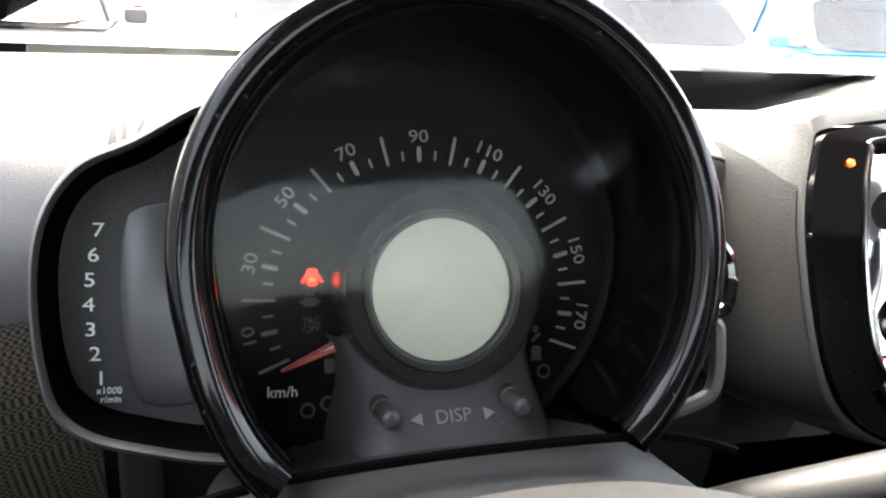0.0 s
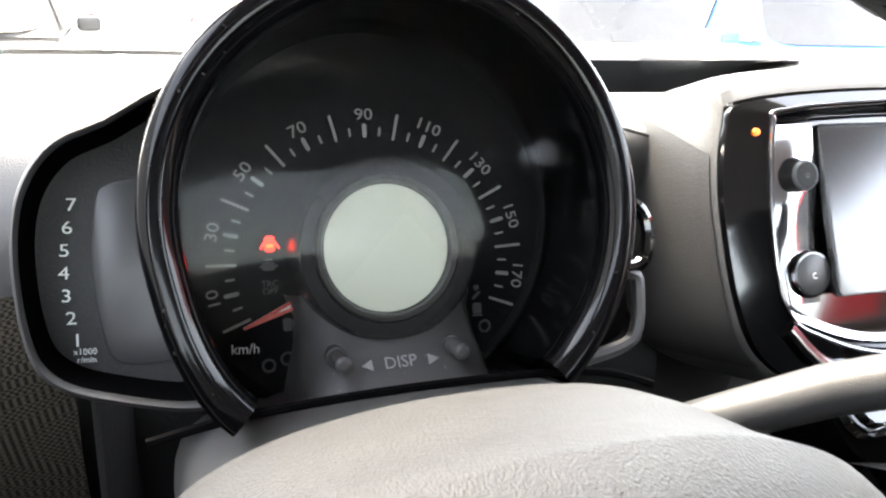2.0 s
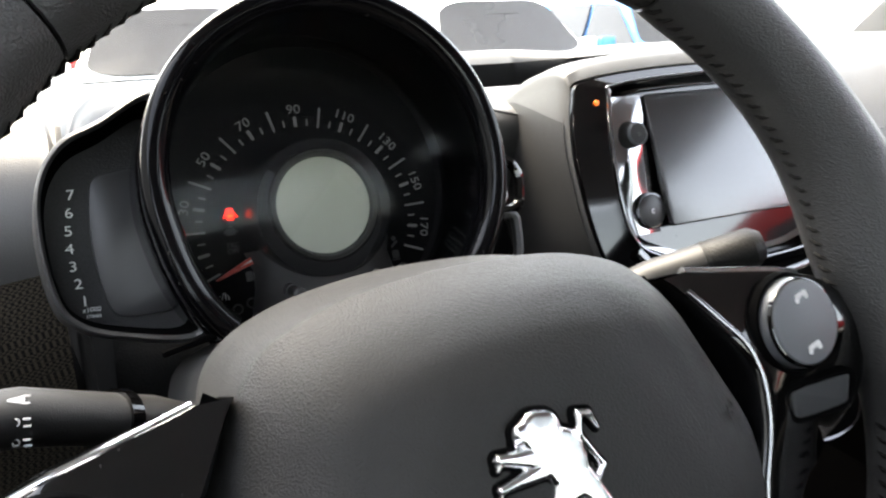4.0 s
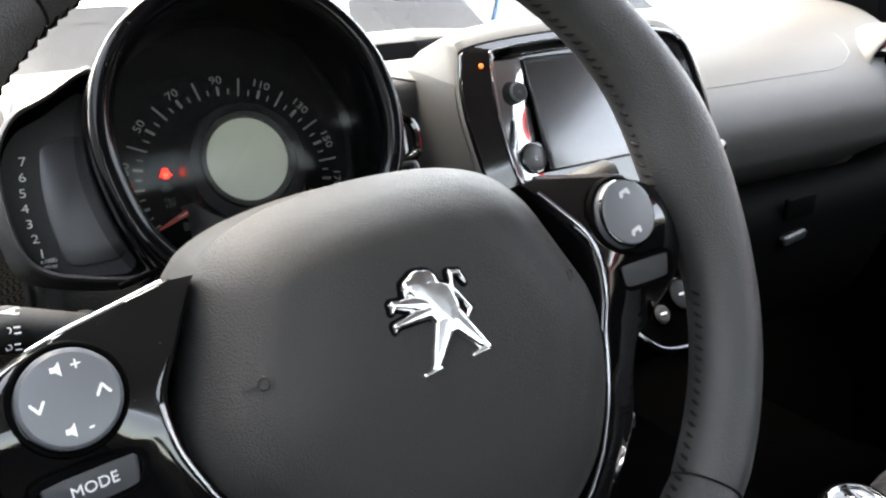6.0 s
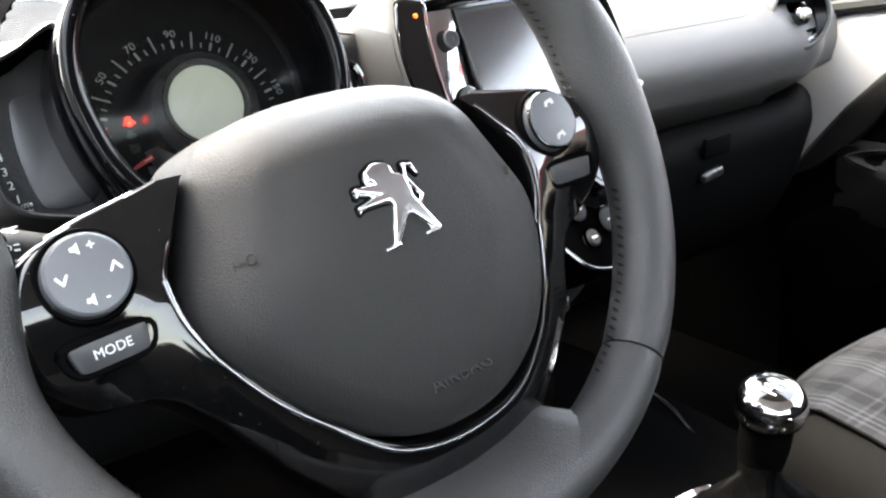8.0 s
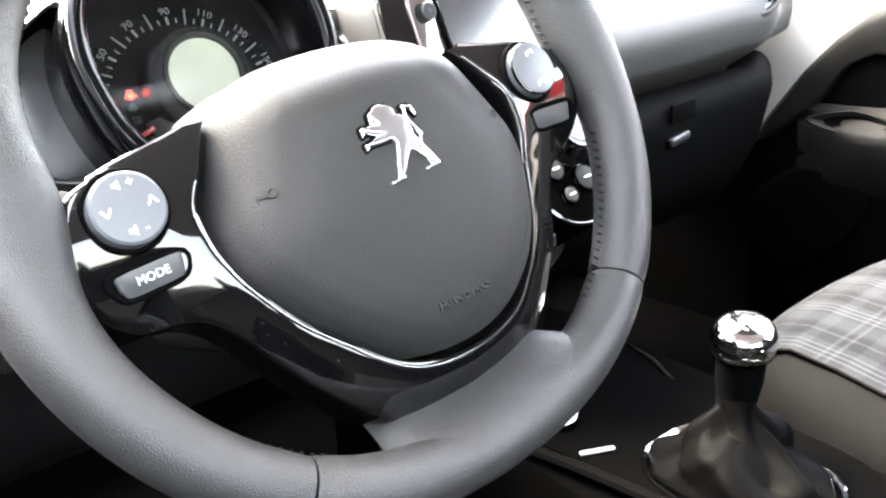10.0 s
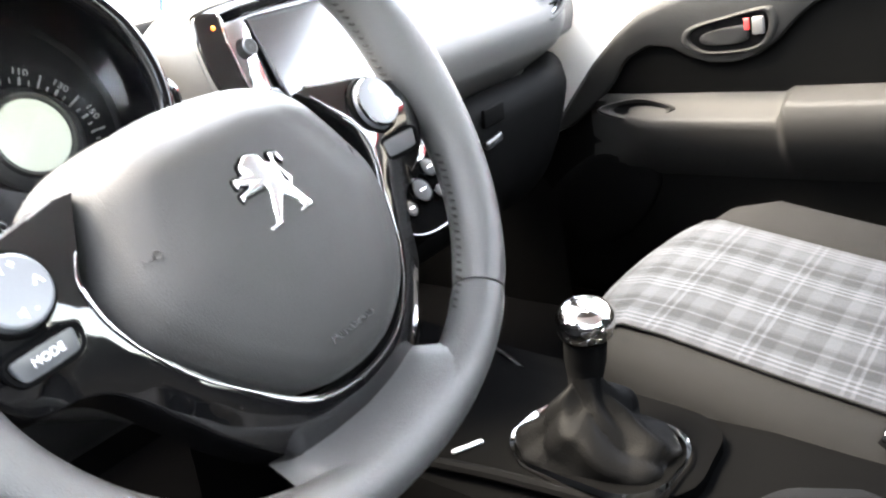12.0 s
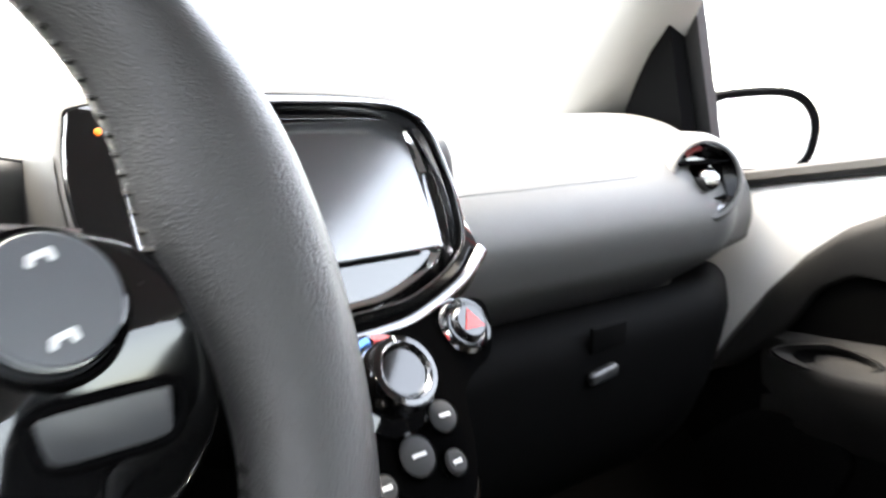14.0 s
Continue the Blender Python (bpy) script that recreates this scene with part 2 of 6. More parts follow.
def mesh_weave():
    """Tan woven mesh of the lower side panel: fine diagonal cells."""
    m = material("woven_mesh", (0.03, 0.026, 0.02), 0.8, spec=0.1)
    n, l = m.node_tree.nodes, m.node_tree.links
    tc, mp, ck, bp = (n.new(k) for k in ("ShaderNodeTexCoord", "ShaderNodeMapping", "ShaderNodeTexChecker", "ShaderNodeBump"))
    mp.inputs["Rotation"].default_value = (0.7, 0.15, 0.1)
    ck.inputs["Scale"].default_value = 560
    ck.inputs["Color1"].default_value, ck.inputs["Color2"].default_value = (0.03, 0.025, 0.018, 1), (0.004, 0.0036, 0.003, 1)
    bp.inputs["Distance"].default_value = 0.001
    l.new(tc.outputs["Object"], mp.inputs[0])
    l.new(mp.outputs[0], ck.inputs["Vector"])
    l.new(ck.outputs["Color"], n["Principled BSDF"].inputs["Base Color"])
    l.new(ck.outputs["Fac"], bp.inputs["Height"])
    l.new(bp.outputs[0], n["Principled BSDF"].inputs["Normal"])
    return m


TARTAN, WEAVE = tartan(), mesh_weave()


# ---------- building helpers ----------
def thing(name, label, category, m=None, kind="", group=""):
    """An empty at a thing's base; its parts hang under it."""
    ob = new(name)
    ob.empty_display_size = 0.02
    if m is not None:
        ob.matrix_world = m
    return tagged(ob, label, category, group, kind)


def finish(name, bm, mat, angle=35):
    me = bpy.data.meshes.new(name)
    bmesh.ops.recalc_face_normals(bm, faces=bm.faces)
    bm.to_mesh(me)
    bm.free()
    for p in me.polygons:
        p.use_smooth = True
    me.set_sharp_from_angle(angle=radians(angle))
    me.materials.append(mat)
    return me


def part(name, bm, mat, parent, label="", m=None, angle=35):
    """One mesh under a thing or under one of its parts, in the parent's own frame."""
    ob = new(name, finish(name, bm, mat, angle))
    ob.parent = parent
    if m is not None:
        ob.matrix_local = m
    return tagged(ob, label)


def face_in(ob, towards):
    """Turns a sheet of glass so that its front looks the way given."""
    if sum(p.normal.dot(Vector(towards)) * p.area for p in ob.data.polygons) < 0:
        ob.data.flip_normals()
    return ob


def solid(name, bm, mat, label, category, kind="", group="", m=None, angle=35):
    """A thing that is one mesh."""
    ob = new(name, finish(name, bm, mat, angle))
    if m is not None:
        ob.matrix_world = m
    return tagged(ob, label, category, group, kind)


def curve_points(ctrl, closed=True, steps=8):
    """A smooth line through a few control points."""
    pts, n = [], len(ctrl)
    c = [Vector(p) for p in ctrl]
    for i in range(n if closed else n - 1):
        p0 = c[(i - 1) % n] if closed or i > 0 else c[i]
        p1, p2 = c[i], c[(i + 1) % n]
        p3 = c[(i + 2) % n] if closed or i + 2 < n else p2
        for k in range(steps):
            t = k / steps
            pts.append(0.5 * ((2 * p1) + (p2 - p0) * t + (2 * p0 - 5 * p1 + 4 * p2 - p3) * t * t + (3 * p1 - p0 - 3 * p2 + p3) * t ** 3))
    if not closed:
        pts.append(c[-1])
    return pts


def loft(sections, ring=True, closed=False, cap=False):
    """Skin over rows of points. ring: each row is a loop; closed: the last row joins the first; cap: fill both ends."""
    bm = bmesh.new()
    rows = [[bm.verts.new(p) for p in s] for s in sections]
    n = len(rows[0])
    for i in range(len(rows) if closed else len(rows) - 1):
        a, b = rows[i], rows[(i + 1) % len(rows)]
        for j in range(n if ring else n - 1):
            k = (j + 1) % n
            try:
                bm.faces.new((a[j], a[k], b[k], b[j]))
            except ValueError:
                pass
    if cap:
        for r in (rows[0], rows[-1]):
            try:
                bm.faces.new(r)
            except ValueError:
                pass
    bmesh.ops.remove_doubles(bm, verts=bm.verts, dist=1e-6)
    return bm


def lathe(profile, segs=48, a0=0.0, a1=360.0):
    """Profile rows of (radius, height along z), or with the centre's x, y added, turned about z."""
    full = abs(a1 - a0 - 360) < 1e-6
    out = []
    for row in profile:
        r, h = row[0], row[1]
        cx, cy = (row[2], row[3]) if len(row) > 2 else (0, 0)
        out.append([Vector((cx + r * math.cos(radians(a0 + (a1 - a0) * k / segs)), cy + r * math.sin(radians(a0 + (a1 - a0) * k / segs)), h))
                    for k in range(segs if full else segs + 1)])
    return loft(out, ring=full)


def tube(path, radius, segs=10, closed=False, flat=1.0, cap=True):
    """A round bar along a line; radius may be a number or one per point."""
    path = [Vector(p) for p in path]
    n = len(path)
    radii = radius if isinstance(radius, (list, tuple)) else [radius] * n
    rows, up = [], None
    for i, p in enumerate(path):
        a = path[(i - 1) % n] if closed or i else p
        b = path[(i + 1) % n] if closed or i < n - 1 else p
        d = (b - a).normalized()
        if up is None:
            up = Vector((0, 0, 1)) if abs(d.z) < 0.9 else Vector((1, 0, 0))
        s = d.cross(up).normalized()
        up = s.cross(d).normalized()
        rows.append([p + radii[i] * (math.cos(2 * math.pi * k / segs) * s + flat * math.sin(2 * math.pi * k / segs) * up) for k in range(segs)])
    return loft(rows, ring=True, closed=closed, cap=cap and not closed)


def block(sx, sy, sz, bevel=0.003, at=(0, 0, 0), segs=3):
    bm = bmesh.new()
    bmesh.ops.create_cube(bm, size=1.0)
    bmesh.ops.scale(bm, vec=(sx, sy, sz), verts=bm.verts)
    if bevel:
        bmesh.ops.bevel(bm, geom=bm.edges[:], offset=bevel, segments=segs, profile=0.5, affect="EDGES")
    bmesh.ops.translate(bm, vec=at, verts=bm.verts)
    return bm


def plate(outline, z0, z1, bevel=0.0, taper=0.0):
    """A flat piece with the outline given in x, y, from z0 up to z1, its upper edge rounded off."""
    c = sum((Vector((p[0], p[1], 0)) for p in outline), Vector()) / len(outline)

    def row(s, z):
        return [Vector((c.x + (p[0] - c.x) * s, c.y + (p[1] - c.y) * s, z)) for p in outline]

    size = max((Vector((p[0], p[1], 0)) - c).length for p in outline)
    rows = [row(1, z0)]
    if bevel:
        for k in range(4):
            a = k / 3 * math.pi / 2
            rows.append(row(1 - (bevel + taper) * (1 - math.cos(a)) / size, z1 - bevel * (1 - math.sin(a))))
    else:
        rows.append(row(1, z1))
    return loft(rows, ring=True, cap=True)


def merge(*meshes):
    bm = bmesh.new()
    for m in meshes:
        me = bpy.data.meshes.new("tmp")
        m.to_mesh(me)
        m.free()
        bm.from_mesh(me)
        bpy.data.meshes.remove(me)
    return bm


def move(bm, m):
    bmesh.ops.transform(bm, matrix=m, verts=bm.verts)
    return bm


def stroke(a, b, wa, wb, z0, z1, segs=8, bevel=0.0):
    """A flat tapered bar with round ends from a to b, for emblems, marks and needles."""
    a, b = Vector((*a, 0)), Vector((*b, 0))
    d = (b - a).normalized()
    ang = math.atan2(d.y, d.x)
    out = [(a.x + wa * math.cos(ang + math.pi / 2 + math.pi * k / segs), a.y + wa * math.sin(ang + math.pi / 2 + math.pi * k / segs)) for k in range(segs + 1)]
    out += [(b.x + wb * math.cos(ang - math.pi / 2 + math.pi * k / segs), b.y + wb * math.sin(ang - math.pi / 2 + math.pi * k / segs)) for k in range(segs + 1)]
    return plate(out, z0, z1, bevel)


def lettering(text, size, depth=0.0002):
    """Letters as a mesh, centred, lying in x, y."""
    c = bpy.data.curves.new("text", "FONT")
    c.body, c.size, c.extrude, c.align_x, c.align_y = text, size, depth, "CENTER", "CENTER"
    c.resolution_u = 3
    ob = bpy.data.objects.new("text", c)
    scene.collection.objects.link(ob)
    me = bpy.data.meshes.new_from_object(ob.evaluated_get(bpy.context.evaluated_depsgraph_get()))
    bpy.data.objects.remove(ob)
    bm = bmesh.new()
    bm.from_mesh(me)
    bpy.data.meshes.remove(me)
    bpy.data.curves.remove(c)
    return bm


def frame_of(origin, across, lean):
    """A frame whose x runs across, y up the leaning plane and z out of it towards the driver."""
    x = Vector(across).normalized()
    v = Vector((0, math.sin(radians(lean)), math.cos(radians(lean))))
    v = (v - x * v.dot(x)).normalized()
    z = x.cross(v)
    return Matrix.Translation(origin) @ Matrix((x, v, z)).transposed().to_4x4()


def rounded(w, h, r, segs=5, cx=0.0, cy=0.0):
    """Outline of a rectangle with round corners."""
    out = []
    for qx, qy, a in ((1, 1, 0), (-1, 1, 90), (-1, -1, 180), (1, -1, 270)):
        for k in range(segs + 1):
            t = radians(a + 90 * k / segs)
            out.append((cx + qx * (w / 2 - r) + r * math.cos(t), cy + qy * (h / 2 - r) + r * math.sin(t)))
    return out


def outline3(pts, d):
    return [Vector((p[0], p[1], d)) for p in pts]


def scaled(pts, s, c):
    return [(c[0] + (p[0] - c[0]) * s, c[1] + (p[1] - c[1]) * s) for p in pts]


# ---------- shell of the car ----------
def sheet(points, thick, name, mat, label, category, kind="structure"):
    """A flat wall with thickness: corners in order, pushed along its normal."""
    p = [Vector(q) for q in points]
    nrm = (p[1] - p[0]).cross(p[2] - p[0]).normalized() * thick
    return solid(name, loft([p, [q + nrm for q in p]], ring=True, cap=True), mat, label, category, kind, angle=30)


CX = 0.33                     # the car's middle


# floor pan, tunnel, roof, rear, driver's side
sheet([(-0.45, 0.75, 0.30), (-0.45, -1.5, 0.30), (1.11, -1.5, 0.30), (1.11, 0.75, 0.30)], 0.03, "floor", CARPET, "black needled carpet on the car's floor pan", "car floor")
sheet([(-0.45, 0.72, 0.30), (1.11, 0.72, 0.30), (1.11, 0.86, 0.98), (-0.45, 0.86, 0.98)], 0.03, "wall_front", BLACK, "dark bulkhead ahead of the footwells", "bulkhead")
roof_rows = []
for y, z in ((-0.02, 1.405), (-0.12, 1.43), (-0.4, 1.455), (-0.9, 1.45), (-1.4, 1.40)):
    roof_rows.append([Vector((CX + s * 0.5, y, z - 0.05 * s ** 4)) for s in (-1, -0.8, -0.5, 0, 0.5, 0.8, 1)])
top_rows = [[p + Vector((0, 0, 0.03)) for p in r] for r in roof_rows]
solid("ceiling", merge(loft(roof_rows, ring=False), loft(top_rows, ring=False), loft([[r[0] for r in roof_rows], [r[0] for r in top_rows]], ring=False), loft([[r[-1] for r in roof_rows], [r[-1] for r in top_rows]], ring=False), loft([roof_rows[0], top_rows[0]], ring=False)),
      LINING, "pale felt lining under the car's roof", "roof lining", "structure")
for side in (-1, 1):
    x0, x1 = CX + side * 0.735, CX + side * 0.5
    # rear quarter below the glass and the posts beside it
    sheet([(x0, -0.95, 0.32), (x0, -1.5, 0.32), (x0 - side * 0.03, -1.5, 1.02), (x0 - side * 0.03, -0.95, 1.0)], 0.03 * side, "wall_rear_side", DOOR_GREY, "dark trim beside the rear bench", "side trim")
    sheet([(x0 - side * 0.03, -0.95, 0.99), (x0 - side * 0.03, -1.06, 1.0), (x1, -1.02, 1.41), (x1, -0.92, 1.41)], 0.03 * side, "door_post", PILLAR, "grey trimmed post between the side windows", "pillar")
sheet([(CX - 0.735, -1.5, 0.32), (CX + 0.735, -1.5, 0.32), (CX + 0.70, -1.5, 1.02), (CX - 0.70, -1.5, 1.02)], 0.03, "wall_rear", DOOR_GREY, "dark trimmed tailgate below the rear window", "tailgate")
sheet([(CX - 0.735, 0.78, 0.32), (CX - 0.735, -0.95, 0.32), (CX - 0.705, -0.95, 1.0), (CX - 0.705, 0.78, 0.95)], -0.04, "wall_left", DOOR_GREY, "dark grey trimmed driver's door below the window", "car door")


def pillar(side):
    """Front roof pillar: a trim with a soft rounded section that runs up beside the windscreen."""
    rows = []
    for k in range(9):
        t = k / 8
        a = Vector((CX + side * (0.605 - 0.13 * t), 0.475 - 0.52 * t, 1.03 + 0.385 * t))
        b = Vector((CX + side * (0.665 - 0.14 * t), 0.315 - 0.38 * t, 1.03 + 0.375 * t))
        c = (a + b) / 2 + Vector((-side * 0.022, -0.02, 0))
        out = Vector((side * 0.035, 0.03, 0.0))
        rows.append([a, a.lerp(c, 0.5) + Vector((-side * 0.006, 0, 0)), c, b.lerp(c, 0.5) + Vector((-side * 0.006, -0.004, 0)), b, b + out, a + out])
    return solid("pillar_trim", loft(rows, ring=True, cap=True), PILLAR, "pale grey plastic trim on the windscreen pillar", "pillar", "structure", angle=50)


pillar(1)
pillar(-1)

# windscreen and side glass
ws = [[Vector((CX + s * 0.60, 0.80 - 0.14 * s * s, 0.985)) for s in np.linspace(-1, 1, 13)], [Vector((CX + s * 0.47, 0.02 - 0.06 * s * s, 1.42)) for s in np.linspace(-1, 1, 13)]]
glass = solid("windscreen", loft(ws, ring=False), GLASS, "clear curved windscreen glass", "windscreen", "structure")
glass.visible_shadow = False
face_in(glass, (0, -0.5, -1))

# tinted panes behind the front seats, out of view; the tint cuts rear light
for name, rows_, way in (("rear_window", [[(CX + s * 0.69, -1.49, 1.03) for s in (-1, 0, 1)], [(CX + s * 0.50, -1.40, 1.395 - .04 * abs(s)) for s in (-1, 0, 1)]], (0, 1, 0)),
                         ("rear_side_window_left", [[(CX - .70, -1.06, 1.0), (CX - .69, -1.48, 1.03)], [(CX - .50, -1.02, 1.37), (CX - .50, -1.38, 1.36)]], (1, 0, 0)),
                         ("rear_side_window_right", [[(CX + .70, -1.06, 1.0), (CX + .69, -1.48, 1.03)], [(CX + .50, -1.02, 1.37), (CX + .50, -1.38, 1.36)]], (-1, 0, 0))):
    face_in(solid(name, loft([[Vector(p) for p in row] for row in rows_], ring=False), TINTED, "dark tinted rear glass", "car window", "structure"), way)


# ---------- ground and cars outside ----------
GROUND, SLOPE = -0.15, 2.0      # the car park falls away ahead


def on_ground(x, y, turn):
    """A place on the sloping car park, turned about its normal."""
    return Matrix.Translation((x, y, GROUND - y * math.tan(radians(SLOPE)))) @ Matrix.Rotation(radians(-SLOPE), 4, "X") @ Matrix.Rotation(radians(turn), 4, "Z")


bm = bmesh.new()
bmesh.ops.create_grid(bm, x_segments=40, y_segments=40, size=400)
bmesh.ops.transform(bm, matrix=on_ground(0, 0, 0), verts=bm.verts)
solid("ground", bm, ASPHALT, "pale worn asphalt of the car park", "ground", "structure")

PLASTER = material("yard_wall_plaster", (0.30, 0.295, 0.28), 0.9, grain=0.6, grain_scale=40, vary=0.12, vary_scale=0.8)
# added wall, never in view; closes off the sky on the driver's side
solid("wall_unseen", block(0.25, 16.0, 3.6, 0.02, (-2.75, -6.0, 1.55)), PLASTER, "plain plastered wall added out of view beside the car", "wall", "structure")

GLASS_DARK = material("dark_car_glass", (0.012, 0.0125, 0.013), 0.08, spec=0.25, vary=0.1)
TYRE = material("tyre", (0.02, 0.02, 0.02), 0.85, vary=0.2)
LAMP_RED = material("tail_lamp", (0.5, 0.02, 0.02), 0.12, coat=0.8, vary=0.15, vary_scale=25)
LAMP_CLEAR = material("head_lamp", (0.75, 0.77, 0.8), 0.08, coat=0.8, vary=0.1, vary_scale=25)


def parked_car(m, paint, label, length=3.9, width=1.66, height=1.5, group="parked cars"):
    """A hatchback: lower body, glasshouse with panes, wheels, lamps, mirrors, bumpers. Nose towards +y."""
    car = thing("parked_car", label, "car", m, group=group)
    hl, hw = length / 2, width / 2
    side = [(-hl, 0.35), (-hl + 0.02, 0.62), (-hl + 0.10, 0.90), (-hl + 0.55, 0.97), (0.35, 0.98), (hl - 0.95, 0.93), (hl - 0.35, 0.80), (hl - 0.05, 0.66), (hl, 0.45), (hl - 0.03, 0.25), (-hl + 0.05, 0.25)]
    rows = []
    for s, k in ((-1, 0.90), (-0.96, 0.985), (-0.86, 1.0), (0, 1.0), (0.86, 1.0), (0.96, 0.985), (1, 0.90)):
        rows.append([Vector((s * hw, y * (0.985 + 0.015 * (1 - abs(s))), 0.25 + (z - 0.25) * k)) for y, z in side])
    part("body", loft(rows, ring=True, cap=True), paint, car, angle=40)
    top = [(-hl + 0.18, 0.95), (-hl + 0.42, height - 0.10), (-hl + 0.8, height), (0.1, height - 0.01), (0.45, height - 0.07), (hl - 0.92, 0.94)]
    rows = []
    for s in (-1, -0.9, 0, 0.9, 1):
        rows.append([Vector((s * (hw - 0.06 - 0.20 * max(0, z - 0.95) / 0.5) * (0.97 if abs(s) == 1 else 1), y, z - (0.03 if abs(s) == 1 and z > 1.2 else 0))) for y, z in top])
    part("cabin", loft(rows, ring=False, cap=True), paint, car, angle=40)
    for s in (-1, 1):
        for nm, quad in (("front_side_window", [(0.95, 0.98), (0.06, 0.99), (0.02, height - 0.12), (0.42, height - 0.14)]), ("rear_side_window", [(-0.02, 0.99), (-1.36, 1.00), (-1.24, height - 0.16), (-0.06, height - 0.12)])):
            ring = [Vector((s * (hw - 0.052 - 0.20 * max(0, z - 0.95) / 0.5), y, z)) for y, z in quad]
            part(nm, loft([ring, [p - Vector((s * 0.02, 0, 0)) for p in ring]], ring=True, cap=True), GLASS_DARK, car)
        lamp = [Vector((s * (hw - 0.02 - 0.05 * (z - 0.9)), y, z)) for y, z in ((-hl + 0.14, 0.90), (-hl + 0.30, 0.93), (-hl + 0.34, 1.05), (-hl + 0.22, 1.06))]
        part("tail_lamp", loft([lamp, [p - Vector((s * 0.12, 0.05, 0)) for p in lamp]], ring=True, cap=True), LAMP_RED, car, "red tail lamp")
        part("head_lamp", move(block(0.34, 0.2, 0.16, 0.05), Matrix.Translation((s * (hw - 0.26), hl - 0.20, 0.70))), LAMP_CLEAR, car, "clear head lamp")
        part("door_mirror", move(block(0.17, 0.09, 0.115, 0.035), Matrix.Translation((s * (hw + 0.08), 0.72, 1.02))), paint, car)
        for y in (-hl + 0.68, hl - 0.75):
            wheel = part("wheel", move(lathe([(0.0, 0.0), (0.2, 0.0), (0.28, 0.02), (0.30, 0.06), (0.30, 0.15), (0.28, 0.18), (0.0, 0.18)], 28), Matrix.Translation((s * (hw - 0.18), y, 0.30)) @ Matrix.Rotation(s * math.pi / 2, 4, "Y")), TYRE, car)
            part("rim", move(lathe([(0.0, 0.165), (0.04, 0.19), (0.07, 0.17), (0.18, 0.183), (0.195, 0.185), (0.2, 0.17)], 28), Matrix.Translation((s * (hw - 0.18), y, 0.30)) @ Matrix.Rotation(s * math.pi / 2, 4, "Y")), SATIN, wheel, "silver wheel rim")
    for nm, y0, y1, z0, z1 in (("windscreen", hl - 0.97, 0.50, 0.955, height - 0.09), ("rear_window", -hl + 0.20, -hl + 0.40, 1.0, height - 0.12)):
        way = 1 if nm == "windscreen" else -1
        ring = []
        for a, b in rounded(2.0, 2.0, 0.42, 6):
            k = (b + 1) / 2
            y, z = y0 + (y1 - y0) * k, z0 + (z1 - z0) * k
            half = hw - 0.12 - 0.20 * max(0, z - 0.95) / 0.5
            ring.append(Vector((a * half, y + way * (0.014 + 0.05 * (1 - a * a)), z + 0.010 + 0.012 * (1 - a * a))))
        mid = [Vector((p.x * 0.5, y0 + (y1 - y0) * 0.5 + (p.y - y0 - (y1 - y0) * 0.5) * 0.5 + way * 0.03, z0 + (z1 - z0) * 0.5 + (p.z - z0 - (z1 - z0) * 0.5) * 0.5 + 0.008)) for p in ring]
        part(nm, loft([[p - Vector((0, way * 0.03, 0.02)) for p in ring], ring, mid], ring=True, cap=True), GLASS_DARK, car)
    for s in (-1, 1):
        part("wiper", tube([(s * 0.1 - 0.05, hl - 0.955, 0.98), (s * 0.1 + 0.40, hl - 1.02, 1.035)], 0.008, 6), RUBBER, car)
    return car


def paint_of(name, color):
    return material(name, color, 0.35, spec=0.12, vary=0.03, vary_scale=2)


parked_car(on_ground(2.88, -.50, 0) @ Matrix.Diagonal((1, 1, 1.10, 1)), paint_of("red_paint", (0.16, 0.006, 0.006)), "red hatchback parked alongside on the asphalt")
parked_car(on_ground(-1.75, 7.2, 182), paint_of("black_paint", (0.02, 0.021, 0.023)), "dark estate car parked nose-on ahead on the asphalt", 4.3, 1.75, 1.6)
WHITE_CAR = paint_of("white_paint", (0.75, 0.75, 0.75))
parked_car(on_ground(0.72, 7.0, 179), WHITE_CAR, "white hatchback parked nose-on ahead on the asphalt")
parked_car(on_ground(3.5, 7.1, 180), WHITE_CAR, "white hatchback parked nose-on ahead on the asphalt")
parked_car(on_ground(5.5, 7.0, 178), paint_of("blue_paint", (0.05, 0.22, 0.55)), "blue hatchback parked nose-on beside the white one")


